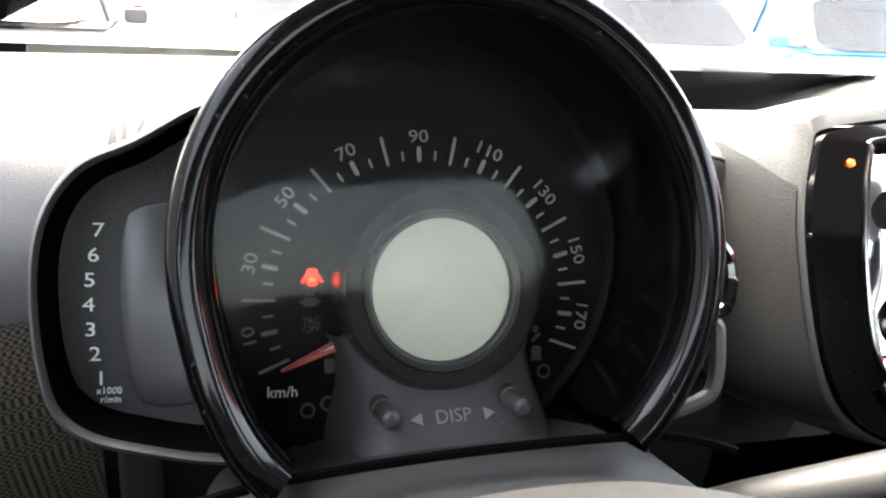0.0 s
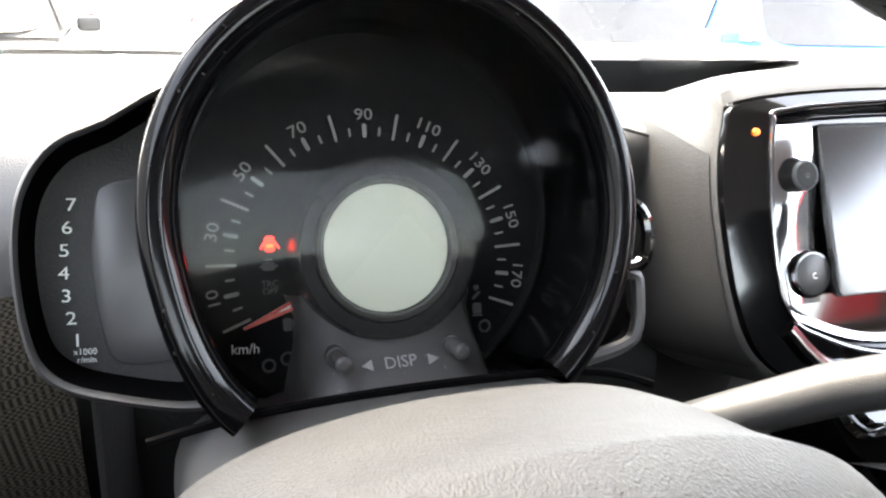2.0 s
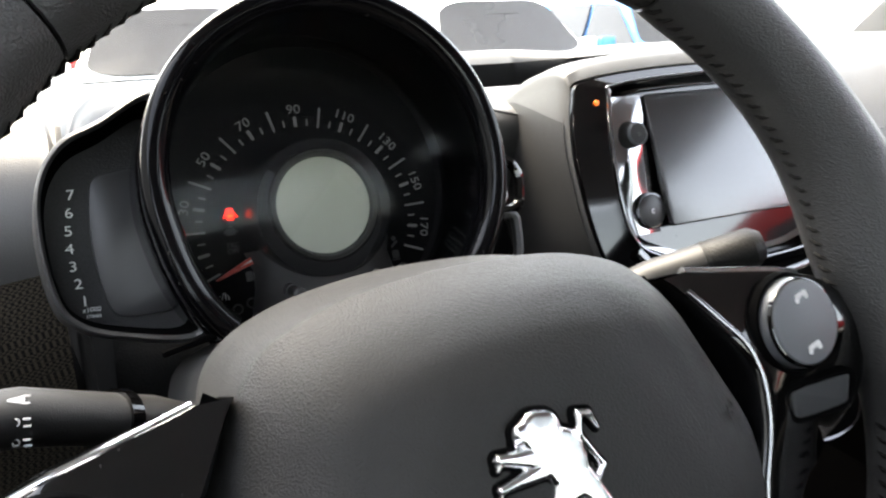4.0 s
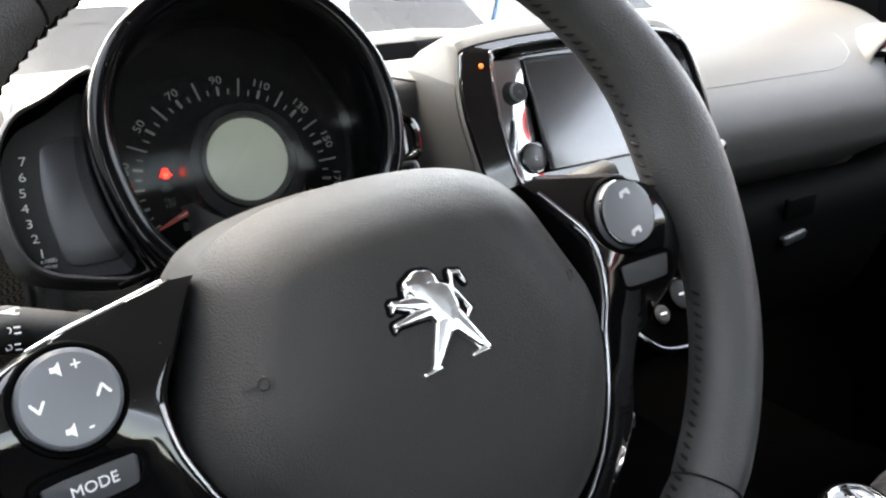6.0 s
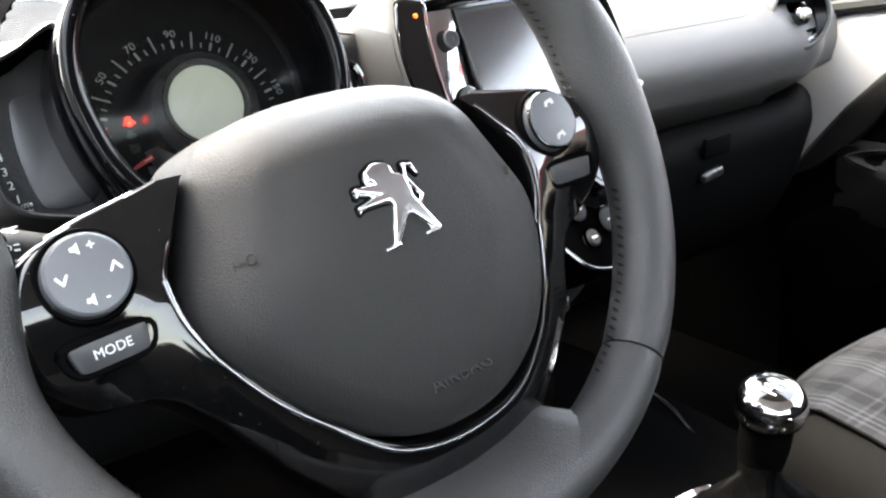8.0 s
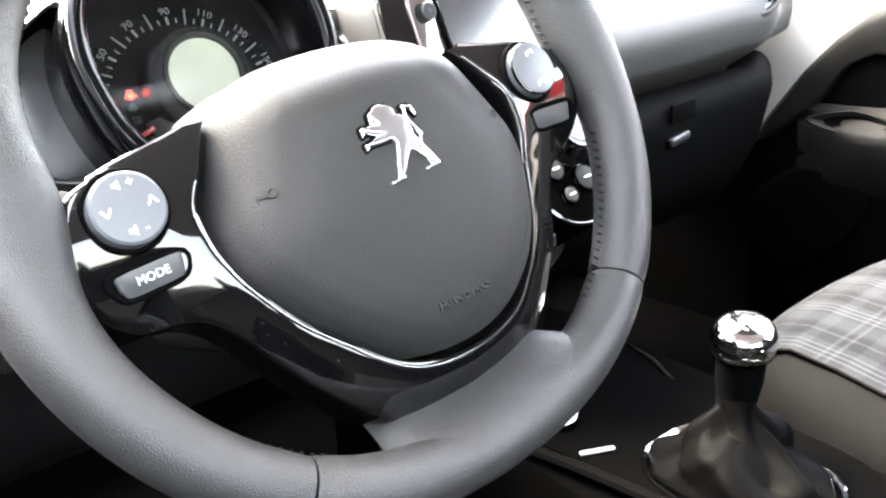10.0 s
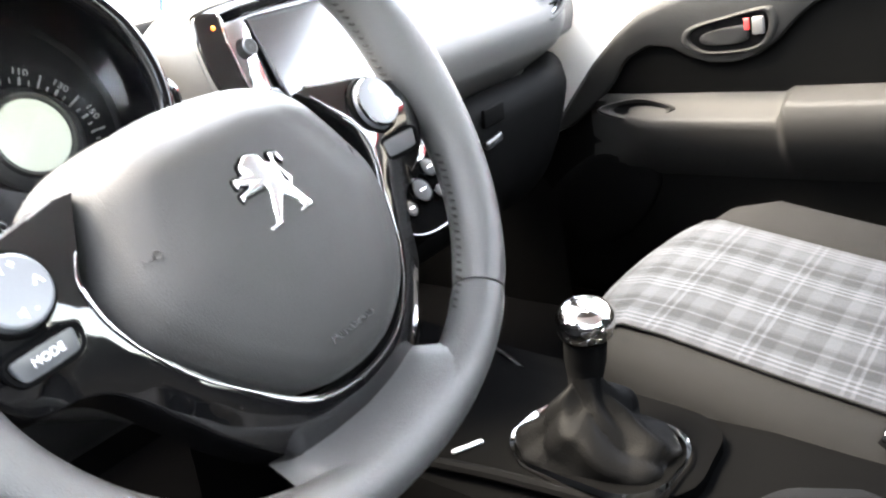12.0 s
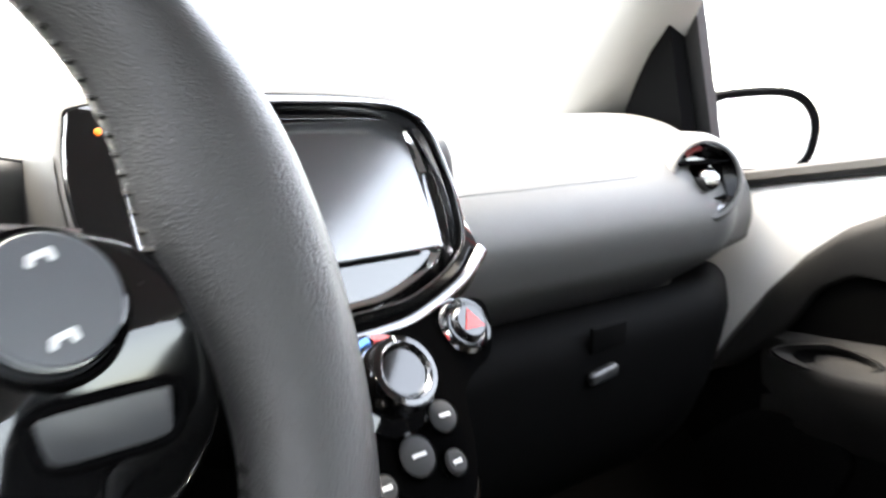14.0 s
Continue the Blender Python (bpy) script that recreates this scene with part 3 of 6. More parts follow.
# ---------- dashboard ----------
def dash_profile(x):
    """Section of the dashboard's top and face at x: y, z from the windscreen down to the lower edge."""
    left = [(.80, .978), (.60, 1.003), (.42, 1.021), (.28, 1.032), (.19, 1.034), (.14, 1.028), (.105, 1.01), (.088, .985), (.084, .96), (.09, .93), (.10, .88), (.115, .80)]
    hollow = [(.80, .978), (.60, 1.003), (.42, 1.021), (.29, 1.033), (.235, 1.036), (.22, 1.033), (.205, 1.02), (.20, .98), (.195, .94), (.19, .90), (.17, .86), (.13, .80)]
    centre = [(.80, .985), (.60, 1.012), (.43, 1.030), (.418, .955), (.22, .945), (.205, 1.014), (.15, 1.021), (.10, 1.022), (.070, 1.010), (.082, .965), (.118, .90), (.15, .80)]
    right = [(.80, .985), (.60, 1.012), (.42, 1.034), (.28, 1.036), (.20, 1.022), (.150, .996), (.122, .972), (.103, .946), (.096, .916), (.108, .888), (.13, .866), (.215, .818)]
    end = [(.80, .985), (.62, 1.01), (.46, 1.032), (.34, 1.035), (.27, 1.02), (.225, .99), (.20, .96), (.185, .935), (.18, .905), (.185, .88), (.20, .860), (.300, .818)]

    def scoop(x):
        """The hollow round the instruments, its rim in a wide arc."""
        e = float(np.interp(x, [-.124, -.118, -.111, -.104, -.095, -.080, -.060, -.02], [.045, .075, .110, .148, .180, .202, .214, .220]))
        top = [float(np.interp(y, [.088, .105, .14, .19, .28], [.985, 1.01, 1.028, 1.035, 1.033])) for y in (e + .05, e + .012, e)]
        return [(.80, .978), (.60, 1.003), (.42, 1.021), (.30, 1.031), (e + .05, top[0]), (e + .012, top[1]), (e, top[2] - .003), (e - .022, top[2] - .018), (e - .042, .965), (e - .054, .91), (e - .060, .86), (e - .062, .80)]

    def tray(x, p):
        """The open tray narrows towards the passenger until it closes."""
        c = max(0.0, min(1.0, (0.45 - x) / 0.10))
        c = c * c * (3 - 2 * c)
        shut = [(.34, 1.031), (.325, 1.027), (.22, 1.020), (.205, 1.017)]
        return p[:2] + [(a[0] + (b[0] - a[0]) * c, a[1] + (b[1] - a[1]) * c) for a, b in zip(shut, p[2:6])] + p[6:]

    def blend(p, q, t):
        t = max(0.0, min(1.0, t))
        t = t * t * (3 - 2 * t)
        return [(a[0] + (b[0] - a[0]) * t, a[1] + (b[1] - a[1]) * t) for a, b in zip(p, q)]

    if x < -0.02:
        return blend(left, scoop(x), (x + 0.124) / 0.010)
    if x < 0.11:
        return hollow
    if x < 0.30:
        return blend(hollow, tray(x, centre), (x - 0.115) / 0.012)
    if x < 0.60:
        return blend(tray(x, centre), right, (x - 0.455) / 0.03)
    return blend(right, end, (x - 0.86) / 0.14)


dashboard = thing("dashboard", "grey grained plastic dashboard with a glovebox and round side vent", "dashboard")
xs = sorted({round(v, 4) for v in [*np.arange(-0.38, -0.15, 0.04), *np.arange(-0.13, -0.018, 0.004), *np.arange(-0.01, 0.11, 0.03), *np.arange(0.112, 0.13, 0.003), *np.arange(0.14, 0.34, 0.025), *np.arange(0.345, 0.454, 0.006), *np.arange(0.455, 0.49, 0.005), *np.arange(0.50, 0.86, 0.05), *np.arange(0.86, 1.04, 0.02)]})
rows = []
for x in xs:
    pr = curve_points([(x, y, z) for y, z in dash_profile(x)], False, 5)
    rows.append([Vector((x, p[1] - 0.10 * ((x - CX) / 0.7) ** 2 * max(0, min(1, (p[1] - 0.3) / 0.5)), p[2])) for p in pr])
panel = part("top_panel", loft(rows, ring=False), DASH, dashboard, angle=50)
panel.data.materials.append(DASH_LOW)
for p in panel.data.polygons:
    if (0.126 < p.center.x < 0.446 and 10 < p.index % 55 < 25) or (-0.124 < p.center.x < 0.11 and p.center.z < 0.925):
        p.material_index = 1      # shade of the open tray and below the instruments, put in as darker plastic
# thin moulded ridge along the passenger's side, hooked up beside the vent
part("ridge", tube([curve_points([(x, y, z) for y, z in dash_profile(x)], False, 5)[k] + Vector((0, .0003, -.0003)) for x, k in [(v, 31) for v in np.arange(.49, .74, .03)] + [(.752, 30), (.764, 29), (.772, 28), (.778, 26), (.78, 24)]], 0.0009, 6), DASH, dashboard)
part("seam", tube([curve_points([(x, y, z) for y, z in dash_profile(x)], False, 5)[k] + Vector((0, -.0006, .0004)) for x, k in ((.129, 33), (.138, 35), (.146, 37), (.155, 38), (.168, 39), (.18, 40), (.195, 41), (.208, 42))], 0.0011, 6), DASH, dashboard)
# grained side panel below the seam, beside the instruments
side_rows = []
for x in np.linspace(.1285, .300, 30):
    pr = curve_points([(x, y, z) for y, z in dash_profile(x)], False, 5)
    k0 = float(np.interp(x, [.129, .138, .146, .155, .168, .18, .195, .208, .30], [33, 35, 37, 38, 39, 40, 41, 42, 46]))
    row = []
    for k in np.linspace(k0 + .25, 55, 18):
        a, b = pr[int(min(k, 54))], pr[int(min(k, 54)) + 1]
        row.append(Vector(a).lerp(Vector(b), k - int(min(k, 54))) + Vector((0, -.0014, 0)))
    side_rows.append(row)
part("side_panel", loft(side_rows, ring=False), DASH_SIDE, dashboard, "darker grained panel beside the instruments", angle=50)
# glovebox below: a deep lid with a rounded upper edge
gx = np.linspace(0.455, 0.962, 14)
lid = []
for x in gx:
    b = 0.085 * max(0, (x - 0.86) / 0.13)
    e = .10 * ((x - .455) / .507) ** 2      # the end runs in towards the bottom
    lid.append(curve_points([(x, .175 + b, .832), (x, .136 + b, .846), (x, .112 + b, .840), (x - e * .05, .097 + b, .820), (x - e * .2, .096 + b, .79), (x - e * .5, .105 + b, .73), (x - e * .8, .13 + b, .68), (x - e, .19 + b, .635), (x - e, .32 + b, .60)], False, 4))
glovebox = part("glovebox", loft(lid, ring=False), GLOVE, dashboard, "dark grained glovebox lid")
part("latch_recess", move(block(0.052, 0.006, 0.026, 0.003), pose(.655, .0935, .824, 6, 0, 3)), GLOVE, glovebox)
part("latch", move(block(0.040, 0.010, 0.012, 0.004), pose(.645, .0925, .790, 4, -6, 3)), GREYLCD, glovebox, "small silver latch bar")
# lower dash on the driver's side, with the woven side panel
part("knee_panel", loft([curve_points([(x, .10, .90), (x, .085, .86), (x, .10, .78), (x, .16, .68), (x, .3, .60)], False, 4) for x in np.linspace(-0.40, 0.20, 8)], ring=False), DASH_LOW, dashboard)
part("side_mesh", loft([curve_points([(x, .060, .950 + .12 * (x + .15)), (x, .052, .91), (x, .055, .86), (x, .075, .80)], False, 5) for x in np.linspace(-0.36, -0.125, 8)], ring=False), WEAVE, dashboard, "tan woven mesh panel below the dash")
part("kick_panel", loft([curve_points([(1.00, y, h), (1.012, y, h * .8 + .08), (1.012, y, h * .5 + .18), (1.02, y, .32)], False, 4) for y, h in ((.24, .58), (.27, .62), (.31, .70), (.34, .93), (.5, .93), (.80, .93))], ring=False), BLACK, dashboard, "dark footwell side panel")
# round side vent in its pod
VENT = look((0.830, 0.106, 0.957), (0.830 - 0.40, 0.106 - 1.0, 0.957 + 0.12)) @ Matrix.Scale(.87, 4)
vent = part("side_vent", loft([[Vector((r * 1.02 * math.cos(a), r * math.sin(a), h)) for a in np.linspace(0, 2 * math.pi, 41)[:-1]] for r, h in ((.042, -.03), (.0435, .004), (.0445, .0065), (.047, .007), (.052, .003), (.060, -.014), (.066, -.05))], ring=True), DASH, dashboard, "round grey vent pod", m=VENT @ pose(0, 0, 0, 0, 180, 0))
part("black_bowl", lathe([(.0, -.02), (.03, -.02), (.043, .002), (.0435, .004)], 36), PIANO, vent, "gloss black vent bowl")
part("centre_knob", lathe([(.0, .016), (.010, .015), (.014, .010), (.015, .0), (.020, -.006), (.022, -.012)], 28), DARK_CHROME, vent, "silver vent knob")
for k, (a0, a1, mt) in enumerate(((95, 130, DEEP_RED), (50, 85, DARK_CHROME), (-75, -35, DARK_CHROME))):
    part("vent_accent", lathe([(.035, -.002), (.0365, .002), (.040, .003), (.0425, .001)], 12, a0, a1), mt, vent)
for h in (-.022, .022):
    part("vent_slat", move(block(.07, .003, .012, .001), pose(0, h, -.004, 20, 0, 0)), BLACK, vent)


# ---------- centre stack ----------
S = frame_of((0.310, 0.020, 0.985), (1, 0.04, 0), 18)
stack = thing("centre_stack", "gloss black centre stack with a touch screen and climate dial", "centre console", S)


def bezel_ring(o0, o1, d0, d1, name, mat, label="", lip=0.003):
    """A frame between two outlines: outer wall, rounded face and inner wall."""
    rows = [outline3(o0, d0 - 0.05), outline3(o0, d0 - lip), outline3(scaled(o0, 0.992, (0, -.01)), d0), outline3(scaled(o1, 1.01, (0, 0)), d1), outline3(o1, d1 - lip), outline3(o1, d1 - 0.02)]
    return part(name, loft(rows, ring=True), mat, stack, label, angle=40)


OUT = curve_points([(-.134, .043), (-.120, .055), (-.04, .060), (.05, .057), (.084, .048), (.096, .032), (.101, 0), (.104, -.030), (.108, -.052), (.092, -.072), (.055, -.090), (.02, -.097), (-.04, -.097), (-.09, -.088), (-.126, -.062), (-.138, 0)], True, 6)
INN = curve_points([(-.109, .041), (-.101, .049), (-.03, .0525), (.05, .0505), (.077, .043), (.088, .030), (.094, 0), (.095, -.022), (.091, -.042), (.076, -.056), (.048, -.068), (.02, -.073), (-.045, -.073), (-.087, -.061), (-.107, -.045), (-.1125, 0)], True, 6)
bezel_ring(OUT, INN, 0.012, 0.016, "bezel", PIANO, "gloss black bezel")


def shell(k):
    """The bezel's outline grown a little at the sides and more along the top."""
    return [(p[0] * (1 + .022 * k), p[1] * (1 + .02 * k) + .013 * k * max(0.0, p[1] / .055)) for p in OUT]


part("shell_top", loft([outline3(shell(.1), 0.0090), outline3(shell(.55), 0.0065), outline3(shell(.9), -0.001), outline3(shell(1.1), -0.014), outline3(shell(1.1), -0.04), outline3(shell(.6), -0.09)], ring=True), DASH, stack, "grey plastic shell round the bezel")


def shell_side(v, d):
    """Where the shell's side towards the driver lies at a height and depth."""
    k = float(np.interp(-d, [-.009, -.0065, .001, .014, .04, .09], [.1, .55, .9, 1.1, 1.1, .6]))
    pts = sorted((q[1], q[0]) for q in shell(k) if q[0] < -.075)
    return float(np.interp(v, [a for a, b in pts], [b for a, b in pts]))


cover = []
for d in np.linspace(.0062, -.085, 16):
    top = float(np.interp(-d, [-.011, .004, .024, .051, .077], [.0284, .0354, .045, .056, .060]))
    cover.append([Vector((shell_side(v, d) - .0009, v, d)) for v in np.linspace(top, -.075, 26)])
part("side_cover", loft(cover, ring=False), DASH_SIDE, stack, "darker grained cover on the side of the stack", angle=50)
part("chrome_line", tube(outline3(scaled(INN, 1.012, (0, 0)), 0.0165), 0.0013, 8, closed=True), LINE_CHROME, stack, "thin chrome line round the screen")
part("inner_trim", loft([outline3(scaled(INN, 0.985, (0, 0)), 0.012), outline3(scaled(INN, 0.95, (0, 0)), 0.004), outline3(scaled(INN, 0.90, (0, 0)), 0.002)], ring=True), WAVE_CHROME, stack, "bright inner trim")
part("back_plate", plate(scaled(INN, 0.99, (0, 0)), -0.006, 0.0015), PIANO, stack)
screen = part("screen", plate(rounded(0.150, 0.088, 0.003, cx=0.001, cy=0.0), 0.0, 0.0045, 0.001), SCREEN, stack, "dark glossy touch screen, switched off", m=pose(0, 0, .0055, -6, 0, 0))
for u, v, nm in ((-.0905, .018, "power"), (.082, .024, "tune")):
    knob = part("rotary_knob", lathe([(.0, .011), (.0062, .0108), (.0074, .0095), (.0078, .004), (.0098, .001), (.0098, -.002)], 28), RUBBER, stack, m=pose(u, v, 0.004 if u < 0 else -0.008))
    part("knob_mark", lettering("o", 0.0055), PRINT_DIM, knob, m=pose(0, 0, 0.0112))
    part("knob_ring", lathe([(.0064, .0109), (.0071, .0104), (.0077, .0092)], 28), BUTTON, knob)
for u, v in ((-.0845, -.0315),):
    b = part("side_key", lathe([(.0, .0055), (.009, .0054), (.0112, .0045), (.012, .0), (.0135, -.002)], 24), GREYLCD, stack, m=pose(u, v, 0.004))
    part("key_mark", lettering("c", 0.007), PRINT_KEY, b, m=pose(0, 0, 0.0056))
    part("key_ring", lathe([(.0104, .0050), (.0113, .0049), (.0121, .002)], 28), DARK_CHROME, b)
part("side_panel", plate(rounded(0.014, 0.052, 0.004, cx=.0845, cy=-.018), 0.002, 0.007, 0.002), DARK_CHROME, stack, "silver strip beside the screen")
part("status_lamp", lathe([(.0, .0018), (.0016, .0012), (.0019, .0)], 12), ORANGE_ON, stack, "lit orange status lamp", m=pose(-.1195, .0395, 0.0152))
part("side_trim", loft([[Vector((u, v, .004 + .004 * math.sin(38 * v + 2.0) ** 2 * math.sin(math.pi * (u + .1085) / .032) + .002 * math.sin(90 * v) * math.sin(math.pi * (u + .1085) / .032))) for u in np.linspace(-.1085, -.0765, 9)] for v in np.linspace(-.046, .044, 28)], ring=False), WAVE_CHROME, stack, "wavy chrome trim beside the screen")

# lower part of the stack, leaning further back towards the driver
L = Matrix.Translation((0.0, -0.085, 0.006)) @ Matrix.Rotation(radians(-14), 4, "X")
LOWO = curve_points([(-.080, .004), (.0, .004), (.086, .006), (.098, -.010), (.085, -.034), (.056, -.050), (.044, -.085), (.028, -.112), (0, -.118), (-.034, -.112), (-.056, -.085), (-.064, -.050), (-.085, -.036), (-.094, -.010)], True, 6)
low = part("lower_panel", loft([outline3(LOWO, -0.05), outline3(LOWO, 0.004), outline3(scaled(LOWO, 0.96, (0, -.05)), 0.012), outline3(scaled(LOWO, 0.5, (0, -.05)), 0.012)], ring=True, cap=True), TUNNEL_BLACK, stack, m=L)
part("chrome_wing", tube(outline3(curve_points([(.107, -.050), (.086, -.066), (.052, -.080), (.02, -.087), (-.04, -.087), (-.085, -.077), (-.108, -.056)], False), 0.0165), 0.0045, 8, flat=0.6), DARK_CHROME, stack, "dark chrome wing below the screen")
for u in (-.070, .070):
    hz = part("side_button", lathe([(.0, .010), (.010, .0098), (.013, .007), (.0145, .0), (.017, -.001)], 26), PIANO, low, m=pose(u, -.014, 0.012))
    part("button_ring", lathe([(.0145, .002), (.0165, .006), (.0185, .002)], 26), CHROME, hz)
    if u > 0:
        part("warning_triangle", plate([(-.0075, -.005), (.0075, -.005), (0, .0075)], 0.0098, 0.0106), RED_PLASTIC, hz, "red warning triangle")
dialc = part("climate_dial", lathe([(.0, .022), (.013, .022), (.016, .0245), (.0195, .024), (.0215, .018), (.0222, .006), (.030, .003), (.0315, -.001)], 44), PIANO, low, m=pose(.0, -.036, 0.012))
part("cold_arc", lathe([(.0238, .0055), (.0245, .0065), (.0282, .0050)], 14, 95, 165), SKYBLUE, dialc, "blue cold mark")
part("hot_arc", lathe([(.0238, .0055), (.0245, .0065), (.0282, .0050)], 14, 10, 90), RED_PLASTIC, dialc, "red warm mark")
part("dial_ring", lathe([(.0135, .0222), (.0142, .0236), (.0158, .0250), (.0165, .0245)], 40), DARK_CHROME, dialc, "silver dial ring")
part("dial_mark", stroke((0, .0165), (0, .0192), .0006, .0006, .0243, .0249, 3), PRINT, dialc)
for k, (u, v, r) in enumerate(((.026, -.062, .0095), (-.030, -.062, .0095), (.0, -.078, .0115), (.022, -.088, .0075), (-.026, -.088, .0075))):
    key = part("climate_key", lathe([(.0, .006), (r * .75, .0058), (r * .95, .0044), (r, .0), (r * 1.15, -.001)], 26), RUBBER, low, m=pose(u, v, 0.012))
    part("key_ring", lathe([(r * .98, .003), (r * 1.06, .005), (r * 1.14, .002)], 26), DARK_CHROME, key, "thin dark ring")
    part("key_mark", move(block(r * .8, .0016, .0003, 0), pose(0, 0, .0061)), PRINT, key)
part("chrome_tip", tube(outline3([p for p in curve_points([(-.054, -.088), (-.034, -.111), (0, -.1175), (.026, -.112), (.036, -.100)], False)], .009), .0028, 8), DARK_CHROME, low, "chrome lower edge of the stack")

# ---------- tunnel console and gear lever ----------
tun = [curve_points([(.10, y, .33), (.185, y, .40), (.205, y, h - .02), (.225, y, h), (.33, y, h + .006), (.43, y, h), (.452, y, h - .02), (.47, y, .40), (.55, y, .33)], False, 4) for y, h in ((.30, .60), (.10, .615), (.0, .605), (-.12, .60), (-.35, .595), (-.7, .56), (-1.1, .50))]
tunnel = thing("tunnel_console", "black plastic tunnel console between the seats", "console")
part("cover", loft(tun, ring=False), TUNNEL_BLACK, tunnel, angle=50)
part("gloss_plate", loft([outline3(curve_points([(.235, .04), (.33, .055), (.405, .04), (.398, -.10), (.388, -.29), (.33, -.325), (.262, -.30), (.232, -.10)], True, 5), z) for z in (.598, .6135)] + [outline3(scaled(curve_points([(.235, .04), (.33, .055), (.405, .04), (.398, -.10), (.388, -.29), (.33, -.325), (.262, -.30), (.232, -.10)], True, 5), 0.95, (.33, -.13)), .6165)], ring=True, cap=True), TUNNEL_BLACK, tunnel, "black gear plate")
part("rail", tube(curve_points([(.435, .05, .612), (.425, -.0, .618), (.412, -.05, .616), (.395, -.09, .612)], False), .0034, 8), LINE_CHROME, tunnel, "thin silver rail")
part("side_rail", tube(curve_points([(.20, .02, .60), (.215, -.06, .612), (.232, -.16, .612), (.255, -.33, .606), (.30, -.42, .60)], False), .006, 8), BLACK, tunnel)
part("socket_label", move(block(.032, .006, .003, .001), pose(.250, -.120, .6185, 0, 0, -30)), SATIN, tunnel, "small bright metal label")
sock = part("power_socket", lathe([(.0, .004), (.014, .004), (.016, .012), (.020, .012), (.022, .0)], 24), DARK_CHROME, tunnel, "dark silver-rimmed power socket", m=pose(.262, -.055, .616, 12, 0, 0))
part("socket_hole", lathe([(.0, .006), (.012, .006), (.0135, .010)], 20), BLACK, sock)

lever = thing("gear_lever", "gear lever with a chrome knob above a black leather gaiter", "gear lever", pose(.314, -.211, .612, 0, 0, 8))
RC0 = (-.0188, -.0186)
ring = [Vector(RC0) + Matrix.Rotation(radians(-12), 2) @ Vector(p[:2]) for p in rounded(.112, .166, .045, 8)]
part("gaiter_frame", loft([outline3(ring, 0.0), outline3(ring, .007), outline3(scaled(ring, .965, RC0), .0120), outline3(scaled(ring, .92, RC0), .009), outline3(scaled(ring, .90, RC0), 0.0)], ring=True), CHROME, lever, "thin chrome gaiter frame")
folds = []
for k in range(29):
    t = k / 28
    neck = max(0.0, min(1.0, (t - .10) / .75))
    neck = 1 - neck * neck * (3 - 2 * neck)
    sag = math.sin(math.pi * min(1.0, t * 1.08)) ** .8
    row = []
    for j in range(72):
        a = 2 * math.pi * j / 72
        rx, ry = .0265 * neck + .0145, .0500 * neck + .0145
        deep = abs(math.sin(2 * a + 3.4 * t + .5)) ** .6 - .62      # sharp valleys that wind round the stem
        fine = abs(math.sin(4 * a - 4.0 * t + 1.1)) ** .8 - .6
        fold = 1 + sag * (.50 * deep + .16 * fine) + .05 * sag * math.sin(9 * a + 14 * t)
        sq = (abs(math.cos(a)) ** 4 + abs(math.sin(a)) ** 4) ** -0.25
        mix_ = 1 + (sq - 1) * (1 - t)
        row.append(Vector((rx * mix_ * fold * math.cos(a) + .002 * t - .0188 * (1 - t), ry * mix_ * fold * math.sin(a) - .004 * t - .0186 * (1 - t), .004 + .068 * t + sag * (.008 * math.sin(2 * a + 3 * t + 1) + .004 * math.sin(5 * a - 6 * t)))))
    folds.append(row)
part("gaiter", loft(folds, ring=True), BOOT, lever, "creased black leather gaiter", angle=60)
part("shaft", tube([(.002, -.004, .066), (.002, -.005, .09)], .0145, 20), BLACK, lever)
knob = part("knob", loft([[Vector((r * math.cos(a) * kx, r * math.sin(a), h)) for a in np.linspace(0, 2 * math.pi, 33)[:-1]] for r, h, kx in ((.0, .0, 1), (.016, .0, 1), (.018, .012, 1), (.019, .022, 1.0), (.0245, .030, 1.02), (.0268, .039, 1.05), (.0255, .048, 1.05), (.0205, .0535, 1.05), (.017, .0545, 1.05), (.0165, .0525, 1.05), (0, .0525, 1))], ring=True), CHROME, lever, "rounded chrome knob", m=pose(.006, -.006, .084, 8, -4, 0) @ Matrix.Scale(.99, 4), angle=50)
part("collar", lathe([(.0165, -.02), (.0192, .0), (.0196, .022), (.0245, .0285)], 30), BLACK, knob, "black collar")
part("cap", lathe([(.0, .0545), (.010, .054), (.0155, .0528)], 24), PIANO, knob, "black cap with the shift pattern")
for a, b in (((-.008, .006), (-.008, -.006)), ((0, .006), (0, -.006)), ((.008, .006), (.008, -.006)), ((-.008, 0), (.008, 0))):
    part("shift_mark", stroke(a, b, .0005, .0005, .0546, .0550, 3), PRINT, knob)
part("red_dot", lathe([(.0, .0012), (.002, .001), (.0024, .0)], 10), RED_PLASTIC, knob, m=pose(.024, -.014, .030, 80, 0, 30))
# ---------- front seats ----------
def corner(x, y):
    """How far the cushion's front is set back towards its rounded corners."""
    return .055 * min(1.3, (abs(x) / .2) ** 3) * max(0.0, min(1.0, (y - .17) / .10))


